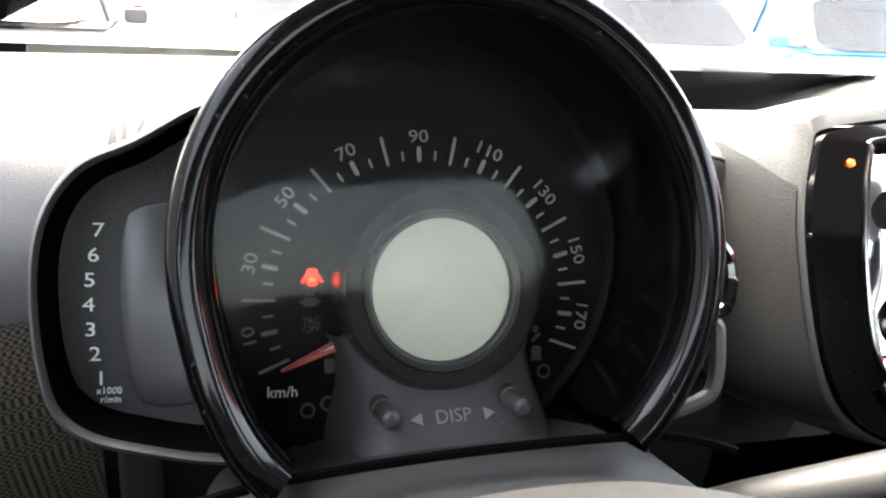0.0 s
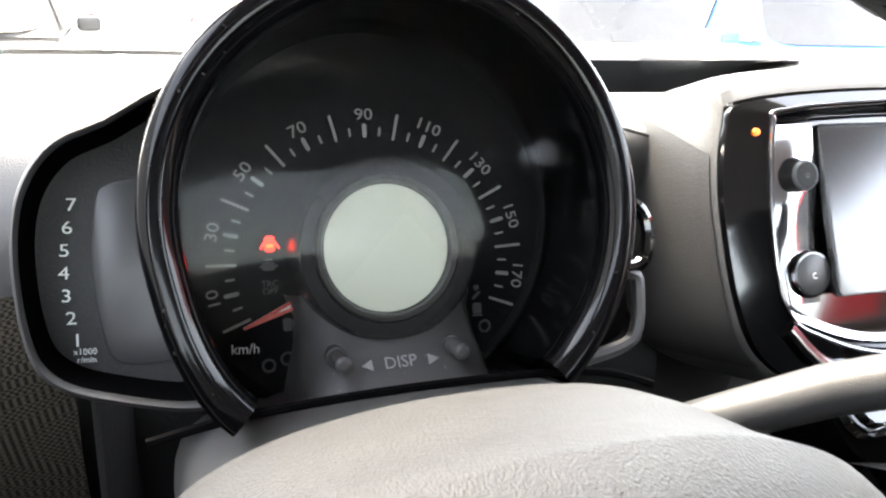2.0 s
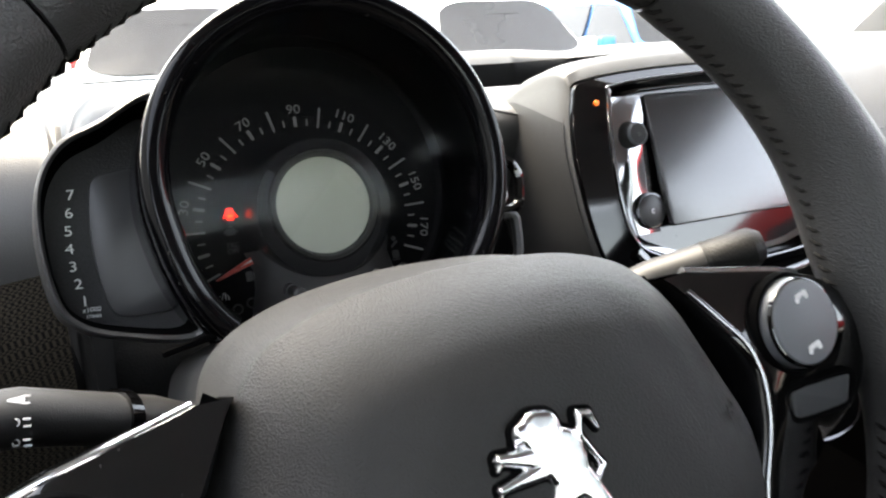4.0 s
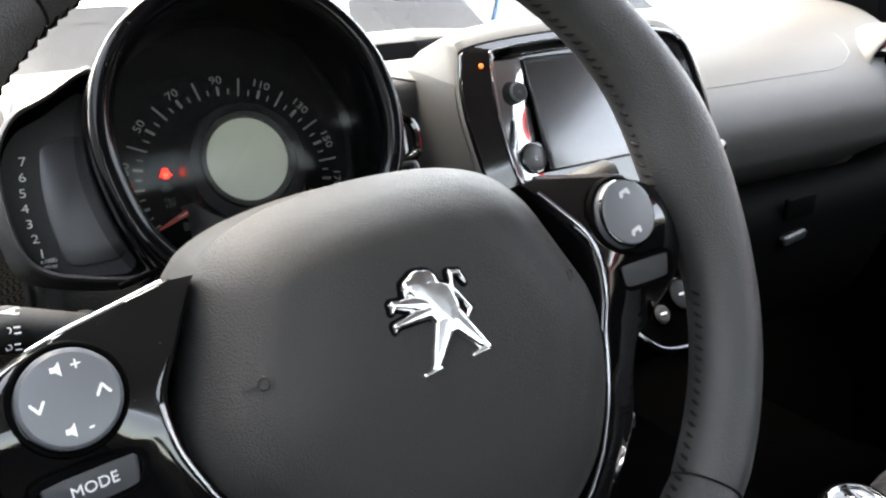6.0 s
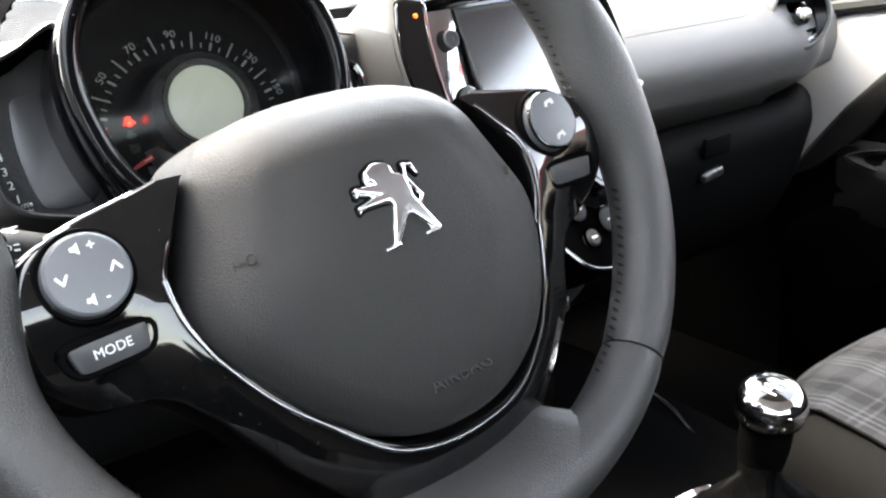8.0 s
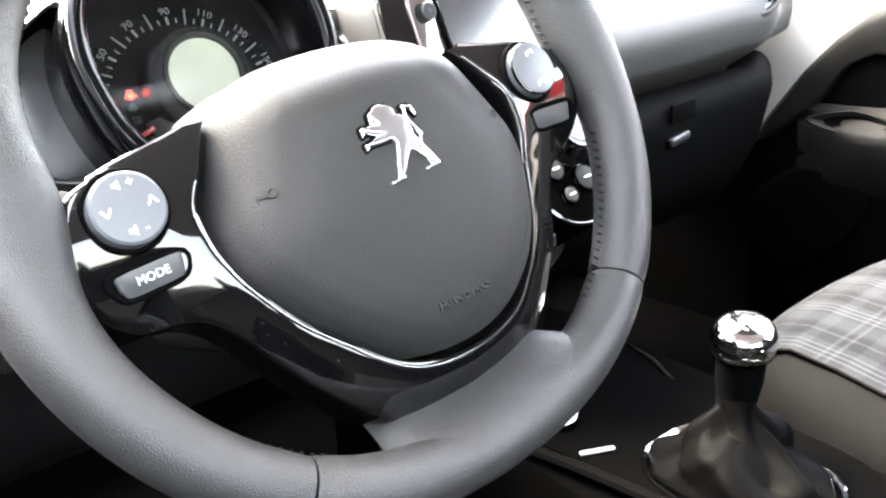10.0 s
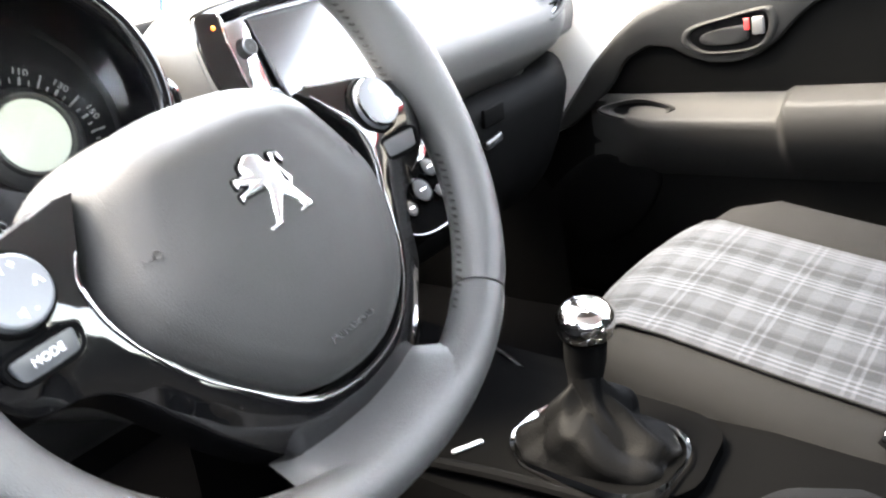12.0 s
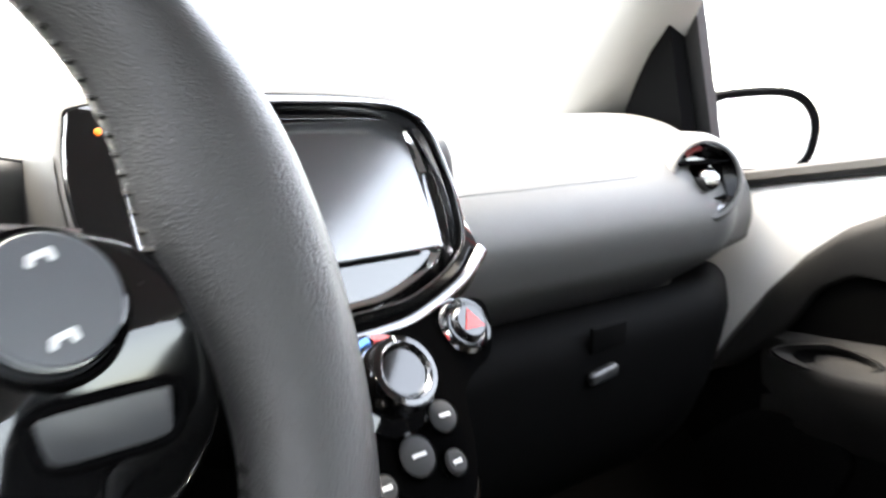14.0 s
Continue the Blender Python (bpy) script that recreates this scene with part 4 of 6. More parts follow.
def seat_section(y, w, top, bol, roll=0.0):
    """Half-symmetric section over the cushion at y: flat centre, raised side rolls, tucked-in sides."""
    p = [(-w, .06), (-w - .012, .14), (-w - .004, top - .03 + bol), (-w + .03, top + bol), (-w + .075, top + bol * .55), (-w + .105, top - .004), (-.06, top + .004), (0, top + .006)]
    far = [(-w, .06), (-w - .012, .14), (-w - .004, top - .03 + roll), (-w + .03, top + roll), (-w + .075, top + roll * .4), (-w + .105, top - .004), (-.06, top + .004)]
    full = p + [(-x, z) for x, z in far[::-1]]
    return curve_points([(x, y - corner(x, y), z) for x, z in full], False, 4)


def front_seat(name, label, m, inset=.020, recline=1.0):
    """A cushion with side rolls, a tartan centre edged with piping, on a dark base."""
    seat = thing(name, label, "car seat", m, group="front seats")
    srows = [seat_section(y, w, top, 0.0, .024 * max(0.0, min(1.0, (.285 - y) / .08))) for y, w, top in ((.296, .165, .10), (.301, .178, .17), (.300, .186, .220), (.292, .192, .258), (.276, .197, .282), (.245, .202, .294), (.17, .206, .290), (.05, .208, .266), (-.10, .210, .240), (-.28, .212, .219))]
    part("cushion", loft(srows, ring=False), SEAT_GREY, seat, angle=60)
    ins = []
    rows_t = ((.3035, .150, .128), (.3075, .200, .142), (.3030, .245, .152), (.2910, .276, .158), (.268, .2935, .161), (.235, .3005, .162), (.17, .2955, .163), (.05, .2715, .164), (-.10, .2455, .165), (-.28, .2245, .166))
    for y, top, w in rows_t:
        ins.append([Vector((x, y + .002 - corner(x, y), top + .004 * (1 - (x / w) ** 2) + .001)) for x in np.linspace(-w, w - inset - .022 * max(0.0, min(1.0, (.27 - y) / .1)), 15)])
    part("tartan_centre", loft(ins, ring=False), TARTAN, seat, "grey and white tartan insert")
    for s in (-1, 1):
        edge = [(-w if s < 0 else w - inset - .022 * max(0.0, min(1.0, (.27 - y) / .1)), y, top) for y, top, w in rows_t[1:]]
        part("piping", tube([(x, y + .0025 - corner(x, y), top + .0012) for x, y, top in edge], .0016, 6), SEAT_GREY, seat)
    for s in (-1, 1):
        part("side_seam", tube([(s * (w + .010), y, top - .050 + b) for y, w, top, b in ((.276, .197, .282, 0), (.245, .202, .294, 0), (.17, .206, .290, 0), (.05, .208, .266, 0), (-.10, .210, .240, 0), (-.28, .212, .219, 0))], .0028, 6), BLACK, seat)
    part("base", block(.38, .50, .12, .03, (0, -.02, .03)), BLACK, seat)
    back = [curve_points([(-w, -.30 - lean, z), (-w * .9, -.262 - lean, z), (-w * .5, -.272 - lean, z), (0, -.276 - lean, z), (w * .5, -.272 - lean, z), (w * .9, -.262 - lean, z), (w, -.30 - lean, z), (w * .8, -.37 - lean, z), (0, -.385 - lean, z), (-w * .8, -.37 - lean, z)], True, 3) for z, w, lean in [(.10 + (a - .10) / recline ** .35, b, c * recline) for a, b, c in ((.10, .19, .0), (.24, .225, .01), (.42, .235, .05), (.58, .22, .10), (.70, .17, .135), (.76, .115, .15), (.88, .11, .175), (.91, .08, .18))]]
    part("backrest", loft(back, ring=True, cap=True), SEAT_GREY, seat, angle=60)
    return seat


front_seat("passenger_seat", "front seat cushion in dark grey fabric with a tartan centre", pose(.615, -.400, .355))
front_seat("driver_seat", "reclined driver's seat in dark grey fabric with a tartan centre", pose(.035, -.635, .392), .075, 2.6)
buckle = thing("belt_buckle", "black seat belt buckle with a red release button", "seat belt", pose(.40, -.52, .60, 15, -10, 0))
part("stalk", block(.022, .012, .12, .004, (0, 0, -.05)), BLACK, buckle)
part("housing", block(.034, .022, .06, .006, (0, 0, .02)), BLACK, buckle)
part("release_button", block(.022, .006, .018, .002, (0, -.010, .040)), RED_PLASTIC, buckle, "red release button")
brake = thing("hand_brake", "hand brake lever with a chrome end", "hand brake", pose(.335, -.56, .60, 12, 0, 0))
part("grip", tube([(0, -.10, .0), (0, .0, .02), (0, .10, .045)], [.016, .018, .017], 16), BLACK, brake)
part("end_button", tube([(0, .10, .045), (0, .118, .05)], [.012, .009], 16), CHROME, brake, "chrome button")
part("bracket", block(.03, .08, .07, .008, (0, -.10, -.03)), BLACK, brake)

# ---------- passenger door, mirror ----------
DX = 1.045
door = thing("passenger_door", "car door with bare white paint above a grey and black trim panel", "car door")


def belt(y):
    return 0.949 - 0.1 * (y - 0.13)


ys = np.linspace(0.50, -0.95, 30)
part("door_shell", loft([[Vector((DX + .055, y, .34)), Vector((DX + .012, y, .40)), Vector((DX, y, .60)), Vector((DX, y, .80)), Vector((DX + .002, y, belt(y) - .05)), Vector((DX + .012, y, belt(y) - .018)), Vector((DX + .03, y, belt(y) - .006)), Vector((DX + .06, y, belt(y) - .006)), Vector((DX + .085, y, .8)), Vector((DX + .085, y, .34))] for y in ys], ring=True, cap=True), PAINT_WHITE, door, "bare white painted metal")
part("window_seal", loft([[Vector((DX + x, y, belt(y) + z)) for x, z in ((.012, -.010), (.007, -.002), (.009, .007), (.016, .011), (.028, .010), (.032, -.006))] for y in ys], ring=True, cap=True), RUBBER, door, "black rubber window seal")


def edge(y):
    """Upper edge of the trim panel: it climbs in a sweep from the hinge to the rear."""
    pts = [(.30, .60), (.285, .638), (.212, .738), (.155, .806), (.104, .855), (.06, .886), (.015, .904), (-.03, .914), (-.083, .922), (-.212, .943), (-.40, .952), (-.95, .99)]
    for (y0, z0), (y1, z1) in zip(pts, pts[1:]):
        if y <= y0 and y >= y1:
            return z0 + (z1 - z0) * (y0 - y) / (y0 - y1)
    return pts[0][1]


def sweep(y):
    """Lower edge of the grey band: it hangs down round the handle and climbs again behind it."""
    pts = [(.30, .66), (.20, .70), (.135, .752), (.113, .775), (.088, .812), (.047, .832), (.009, .829), (-.021, .812), (-.056, .801), (-.097, .801), (-.131, .811), (-.159, .831), (-.186, .860), (-.211, .880), (-.255, .898), (-.30, .908), (-.95, .945)]
    return float(np.interp(-y, [-a for a, b in pts], [b for a, b in pts]))


ty = np.concatenate([np.linspace(.30, -.32, 52), np.linspace(-.36, -.95, 16)])
band, below = [], []
for y in ty:
    e = edge(y)
    w = min(e - .008, sweep(y))
    band.append([Vector((DX + .004, y, e)), Vector((DX - .010, y, e - .004)), Vector((DX - .0175, y, max(w + .001, e - .016))), Vector((DX - .0150, y, w + .55 * (max(w, e - .02) - w))), Vector((DX - .0165, y, w + .0035)), Vector((DX - .0150, y, w)), Vector((DX - .004, y, w - .003))])
    low = min(w - .004, .62)
    below.append([Vector((DX - .006, y, w)), Vector((DX - .0085, y, w - .3 * (w - low))), Vector((DX - .010, y, low)), Vector((DX - .014, y, .40)), Vector((DX + .004, y, .36))])
part("trim_panel", loft(band, ring=False), DOOR_GREY, door, "grey grained band of the trim, hanging down round the handle", angle=50)
part("black_insert", loft(below, ring=False), DOOR_BLACK, door, "black insert below the handle")
arm_rows = []
for y in np.concatenate([np.linspace(.165, -.155, 26), np.linspace(-.165, -.185, 7), np.linspace(-.22, -.95, 12)]):
    t = max(0.0, min(1.0, (.165 - y) / .13))
    w = .010 + .046 * t * t * (3 - 2 * t)
    k = max(0.0, min(1.0, (-.165 - y) / .018))
    k = k * k * (3 - 2 * k)
    w, up = w + .012 * k, .026 * k
    z = .722 + .05 * max(0.0, -.2 - y) ** 1.5
    arm_rows.append([Vector((DX - .008, y, z + .030 + .3 * up)), Vector((DX - .016, y, z + .021 + .5 * up)), Vector((DX - w * .70, y, z + .002 + up)), Vector((DX - w * .90, y, z + up)), Vector((DX - w, y, z - .006 + up)), Vector((DX - w - .001, y, z - .018)), Vector((DX - w * .80, y, z - .055)), Vector((DX - .020, y, z - .095)), Vector((DX - .008, y, z - .112))])
arm = part("armrest", loft(arm_rows, ring=False), DOOR_GREY, door, "grey armrest with a shallow tray in front", angle=50)
CUP = Matrix.Translation((DX - .030, .066, .730)) @ Matrix(((0, 0, -1, 0), (-1, 0, 0, 0), (0, 1, 0, 0), (0, 0, 0, 1))) @ Matrix.Rotation(radians(-24), 4, "X")
cup = part("pull_cup", loft([[Vector((a * k + .004 * (1 - k), b * k, h)) for a, b in [(.066 * math.cos(q) * (1.12 if math.cos(q) < 0 else 1), .019 * math.sin(q) * (1 - .35 * abs(math.cos(q)))) for q in np.linspace(0, 2 * math.pi, 33)[:-1]]] for k, h in ((1.06, -.006), (1.0, .002), (.92, .005), (.80, .003), (.62, -.002))], ring=True), DOOR_GREY, arm, "raised lip of the pull cup", m=CUP)
part("cup_hollow", loft([[Vector((.042 * k * math.cos(q), .0105 * k * math.sin(q), h)) for q in np.linspace(0, 2 * math.pi, 25)[:-1]] for k, h in ((1.05, .0005), (.9, -.001), (.5, -.004), (.0, -.005))], ring=True), BLACK, cup)
HM = Matrix.Translation((DX - .0165, -.087, .845)) @ Matrix(((0, 0, -1, 0), (-1, 0, 0, 0), (0, 1, 0, 0), (0, 0, 0, 1))) @ Matrix.Rotation(radians(3), 4, "Z")
HOLE = curve_points([(-.062, -.004), (-.050, .012), (.0, .021), (.048, .027), (.060, .020), (.061, .000), (.048, -.020), (.020, -.027), (-.030, -.026), (-.050, -.018)], True, 4)
handle = part("handle_surround", loft([outline3(scaled(HOLE, 1.22, (0, 0)), -.002), outline3(scaled(HOLE, 1.16, (0, 0)), .003), outline3(scaled(HOLE, 1.06, (0, 0)), .0045), outline3(scaled(HOLE, 1.0, (0, 0)), .0025), outline3(scaled(HOLE, .95, (0, 0)), -.010)], ring=True), DOOR_GREY, door, "grey rounded handle surround", m=HM, angle=60)
part("handle_bowl", plate(scaled(HOLE, .97, (0, 0)), -.004, .0006), BLACK, handle)
part("pull_lever", plate(curve_points([(-.044, -.006), (-.030, .004), (.020, .009), (.030, .006), (.030, -.012), (.010, -.017), (-.030, -.016)], True, 4), .0, .0040, .002), DASH_LOW, handle, "dark grey pull lever")
part("lock_tab", move(block(.018, .026, .007, .003), pose(.047, .006, .003)), DASH, handle, "grey lock tab")
part("lock_mark", move(block(.008, .017, .003, .001), pose(.031, .010, .0045)), RED_PLASTIC, handle, "red lock mark")
GR = curve_points([(-.121, -.015), (-.097, .020), (-.045, .064), (.005, .090), (.070, .088), (.122, .058), (.112, .015), (.079, -.034), (.033, -.071), (-.025, -.088), (-.085, -.068), (-.116, -.045)], True, 4)
part("speaker_grille", loft([outline3(scaled(GR, k, (0, 0)), h) for k, h in ((1.0, -.004), (.985, .003), (.95, .0055), (.7, .0075), (.35, .0085))], ring=True, cap=True), BLACK, door, "black loudspeaker grille with a rounded outline", m=Matrix.Translation((DX - .014, .165, .555)) @ Matrix(((0, 0, -1, 0), (-1, 0, 0, 0), (0, 1, 0, 0), (0, 0, 0, 1))), angle=60)
# fixed corner with the tweeter, window post, header
part("corner_panel", loft([[Vector((x, .345, .96)), Vector((x, .322, 1.030)), Vector((x - .035, .222, 1.16)), Vector((x - .01, .212, .95))] for x in (.962, .990)], ring=True, cap=True), BLACK, door, "black corner panel with a tweeter")
part("tweeter", lathe([(.0, .004), (.014, .005), (.018, .009), (.022, .006), (.024, .0)], 28), BLACK, door, m=Matrix.Translation((.958, .245, 1.048)) @ Matrix.Rotation(radians(-90), 4, "Y"))
part("window_post", loft([[Vector((1.0 - .10 * t + dx, .232 - .01 * t + dy, .945 + .45 * t)) for dx, dy in ((0, 0), (.0, -.028), (.02, -.028), (.02, 0))] for t in (0, .5, 1)], ring=True, cap=True), RUBBER, door, "black window post")
mirror = thing("door_mirror", "black door mirror outside the passenger window", "door mirror", look((1.148, .235, 1.0), (1.148 + .55, .235 + 1.0, 1.0 + .02)) @ Matrix.Scale(.96, 4))
MO = curve_points([(-.088, .050), (-.04, .062), (.05, .060), (.090, .035), (.098, -.01), (.07, -.058), (-.02, -.062), (-.082, -.050), (-.095, .0)], True, 6)
part("housing", loft([outline3(scaled(MO, .80, (0, 0)), -.004), outline3(scaled(MO, .83, (0, 0)), .006), outline3(scaled(MO, .96, (0, 0)), .007), outline3(MO, .0), outline3(scaled(MO, 1.03, (0, 0)), -.006), outline3(scaled(MO, 1.02, (0, 0)), -.03), outline3(scaled(MO, .75, (0, 0)), -.085), outline3(scaled(MO, .3, (0, 0)), -.10)], ring=True, cap=True), BLACK, mirror)
part("mirror_glass", plate(scaled(MO, .82, (0, 0)), .0, .003), CHROME, mirror, "bright mirror glass")
part("arm", tube([(-.06, -.045, -.03), (-.13, -.075, -.05), (-.20, -.085, -.05)], [.022, .02, .024], 14), BLACK, mirror)


# ---------- instrument cluster on the steering column ----------
D = frame_of((0.004, 0.001, 0.981), (0.127, 0.007, -0.0005), 17.6)
cluster = thing("instrument_cluster", "round speedometer in a gloss black hood with a rev counter pod", "instrument cluster", D)
A0, A1 = -50.0, 227.0         # the hood is open at the bottom between these


def flare(a):
    """The hood runs out wider towards its lower end on the rev counter's side."""
    t = max(0.0, min(1.0, (a - 190) / 38))
    back = max(0.0, min(1.0, (300 - a) / 40))
    return (.0057 * t * t * (3 - 2 * t) + .001 * max(0.0, min(1.0, (a - 120) / 40))) * back


def hood_row(r, d, cx, n=96, a0=A0, a1=A1):
    return [Vector((cx + (r + flare(a) * min(1.0, r / .0795)) * math.cos(radians(a)), .016 + (r + flare(a) * min(1.0, r / .0795)) * math.sin(radians(a)), d)) for a in np.linspace(a0, a1, n + 1)]


def hood(profile, name, mat, label=""):
    rows = [hood_row(r, d, -.07 * d) for r, d in profile]
    return part(name, loft(rows, ring=False), mat, cluster, label, angle=50)


hood([(.0795, -.003), (.0782, .02), (.0760, .045), (.0741, .0610)], "hood_wall", HOODIN, "dark inner wall")
hood([(.0741, .0610), (.0738, .0655), (.0743, .0690), (.0755, .0720), (.0774, .0741), (.0798, .0753), (.0822, .0756), (.0842, .0751), (.0856, .0739), (.0864, .0720), (.0868, .0690), (.0868, .060), (.0866, .052), (.0860, .0505), (.0860, .0485), (.0870, .047), (.0879, .030), (.0890, .0), (.0904, -.045)], "hood_rim", PIANO_HOOD, "gloss black rim")
face = part("dial_face", loft([hood_row(r, d, 0, 96, -50, 310) for r, d in ((.0005, -.0015), (.05, -.0015), (.0765, -.0015), (.0785, .0003), (.0803, .0010))], ring=False), FACE, cluster, "dark grey dial face")
RU, RV, VC = .0672, .0620, -.003


def on_dial(speed, k):
    """Place on the dial at that speed, k of the way out to the tick ring."""
    a = radians(-112.5 + 225 * speed / 180)
    return -.0015 + RU * k * math.sin(a), VC + RV * k * math.cos(a), math.degrees(a)


for s in range(0, 181, 5):
    k0, k1, w = (0.835, 1.0, .00055) if s % 20 == 0 else (0.845, 0.915, .00085) if s % 10 == 0 else (0.848, 0.897, .0004)
    a, b = on_dial(s, k0), on_dial(s, k1)
    part("tick", stroke(a[:2], b[:2], w, w, 0.0, .0004, 3), PRINT_TICK, face)
for s in range(10, 180, 20):
    u, v, a = on_dial(s, 0.985)
    part("numeral", lettering(str(s), .0068), PRINT_TICK, face, m=pose(u, v, .0002, 0, 0, -a) @ Matrix.Diagonal((1.18, 1, 1, 1)))
part("unit_text", lettering("km/h", .0056), PRINT, face, m=pose(-.0558, -.0345, .0002, 0, 0, -3))
# telltales: one lit, the rest dark
part("open_door_light", merge(move(plate(rounded(.0040, .0064, .0012), 0, .0004), pose(-.0436, .0069, 0)), stroke((-.0456, .0075), (-.0472, .0052), .0005, .0004, 0, .0004, 3), stroke((-.0416, .0075), (-.0400, .0052), .0005, .0004, 0, .0004, 3)), RED_ON, face, "lit red open-door warning")
part("door_light_window", move(plate(rounded(.0026, .0014, .0004), .0004, .0006), pose(-.0436, .0060, 0)), ORANGE_ON, face)
part("engine_light", merge(move(plate(rounded(.0050, .0034, .0009), 0, .0003), pose(-.0445, -.0021, 0)), stroke((-.0478, -.0021), (-.0411, -.0021), .0005, .0005, 0, .0003, 3), stroke((-.0458, .0006), (-.0432, .0006), .0004, .0004, 0, .0003, 3)), PRINT_DIM, face)
part("traction_text", lettering("TRC", .0036), PRINT_DIM, face, m=pose(-.0444, -.0092, .0002))
part("traction_text", lettering("OFF", .0036), PRINT_DIM, face, m=pose(-.0444, -.0122, .0002))
part("fuel_light", merge(move(plate(rounded(.0034, .0052, .0006), 0, .0003), pose(-.0385, -.0262, 0)), stroke((-.0362, -.0245), (-.0360, -.0280), .0004, .0004, 0, .0003, 3)), PRINT_DIM, face)
for u, v in ((-.0470, -.0420), (-.0395, -.0400), (.0470, -.0350)):
    part("dark_light", lathe([(.0019, .0), (.0021, .0003), (.0027, .0003), (.0029, .0)], 18), PRINT_DIM, face, m=pose(u, v, 0))
part("glow_light", merge(move(plate(rounded(.0040, .0046, .0008), 0, .0003), pose(.0440, -.0270, 0)), stroke((.0420, -.0300), (.0460, -.0300), .0004, .0004, 0, .0003, 3)), PRINT_DIM, face)
part("belt_light", merge(move(lathe([(.0, .0003), (.0011, .0003), (.0013, 0)], 12), pose(.0440, -.0180, 0)), stroke((.0425, -.0225), (.0455, -.0200), .0006, .0006, 0, .0003, 3)), PRINT_DIM, face)
# needle: two red lines that meet at the tip
needle = part("needle", merge(stroke((-.0560, -.0257), (-.0330, -.0150), .0005, .0007, .0045, .0058, 4), stroke((-.0560, -.0257), (-.0318, -.0178), .0005, .0007, .0045, .0058, 4)), NEEDLE, cluster, "red speed needle at rest")
part("needle_core", stroke((-.045, -.0208), (-.0325, -.0164), .0003, .0009, .0040, .0050, 4), PRINT_KEY, needle)
# display drum, standing proud of the face
drum = part("display_drum", lathe([(.0375, -.001, 0, .0015), (.0370, .020, -.0014, .002), (.0357, .030, -.0022, .0022), (.0340, .0335, -.003, .0025), (.0285, .0385, -.005, .003), (.0272, .0420, -.0058, .003), (.0268, .0428, -.006, .003), (.0246, .0428, -.006, .003), (.0240, .0405, -.006, .003)], 72), DRUM, cluster, "black drum round the display", angle=25)
part("display_ring", lathe([(.0249, .0428), (.0251, .0433), (.0268, .0433), (.0271, .0427)], 72), FACE_GREY, drum, "grey ring round the display", m=pose(-.006, .003, 0))
part("display", lathe([(.0, .0412), (.015, .0411), (.0238, .0406)], 64), LCD, drum, "round pale green display", m=pose(-.006, .003, 0))
part("back_case", plate(curve_points([(-.058, -.060), (-.079, .01), (-.068, .055), (-.04, .088), (0, .097), (.06, .078), (.082, .03), (.075, -.05), (.0, -.100)], True, 5), -.03, -.004), BLACK, cluster)
# pedestal below the drum with the setting pins
ped = []
for v, w0, d in ((-.014, .0372, .018), (-.024, .0335, .026), (-.034, .0345, .032), (-.044, .0372, .037), (-.056, .040, .041), (-.070, .044, .044)):
    ped.append([Vector((-w0 * 1.03 - .001, v, -.002)), Vector((-w0 - .001, v, d * .55)), Vector((-w0 * .86 - .001, v, d * .93)), Vector((-w0 * .5 - .002, v, d)), Vector((-.002, v, d + .001)), Vector((w0 * .5 - .002, v, d)), Vector((w0 * .86 - .001, v, d * .93)), Vector((w0, v, d * .55)), Vector((w0 * 1.03, v, -.002))])
pedestal = part("pedestal", loft(ped, ring=False), CLUSTER, cluster, angle=60)
part("pedestal_text", lettering("DISP", .0066), PRINT_DISP, pedestal, m=pose(-.0025, -.0405, .0372, -26, 0, 1))
for u, s in ((-.0155, -1), (.0105, 1)):
    part("arrow_mark", plate([(-.002 * s, .0022), (-.002 * s, -.0022), (.0022 * s, 0)], 0, .0004), PRINT_DISP, pedestal, m=pose(u, -.0406, .0370, -26, 0, 1))
for u in (-.0262, .0195):
    pin = part("setting_pin", lathe([(.0, .0160), (.0017, .0160), (.0024, .0154), (.0026, .0146), (.0026, .006), (.0026, .0048), (.0031, .0046), (.0033, .0)], 24), CLUSTER, pedestal, m=pose(u, -.0362, .0290, 6, 0, 0) @ Matrix.Diagonal((1.25, 1.25, 1.08, 1)))
    part("pin_end", lathe([(.0, .0164), (.0015, .0163), (.0021, .0158)], 16), LOOP_GREY, pin, "grey end of the pin")
# cover glass
cov = []
for r, d in ((.0002, .0590), (.01, .0589), (.02, .0588), (.03, .0586), (.04, .0582), (.05, .0577), (.06, .0572), (.07, .0565), (.0795, .0558)):
    cov.append([Vector((p.x, p.y, d + .07 * (p.y - .016) - 1.9 * min(0.0, p.y - .006) ** 2)) for p in hood_row(r, d, -.0035, 96)])
lens = part("cover_glass", loft(cov, ring=False), COVER, cluster, "clear curved cover")
lens.visible_shadow = False
face_in(lens, (0, 0, 1))

# rev counter pod
POD = [(-.0760, .0680), (-.1010, .0560), (-.1190, .0475), (-.1300, .0320), (-.1340, .0110), (-.1325, -.0175), (-.1260, -.0350), (-.1070, -.0450), (-.0700, -.0510), (-.0775, -.020), (-.0830, .010), (-.0800, .042)]
pod_o = curve_points(POD, True, 6)
pc = (-.098, .004)
pod = part("rev_pod", loft([outline3(scaled(pod_o, 1.04, pc), -.05), outline3(scaled(pod_o, 1.02, pc), .0), outline3(pod_o, .0240), outline3(scaled(pod_o, .985, pc), .0275), outline3(scaled(pod_o, .96, pc), .0285), outline3(scaled(pod_o, .935, pc), .0275), outline3(scaled(pod_o, .925, pc), .0250)], ring=True), LOOP_GREY, cluster, "dark grey lip of the rev counter pod", angle=50)
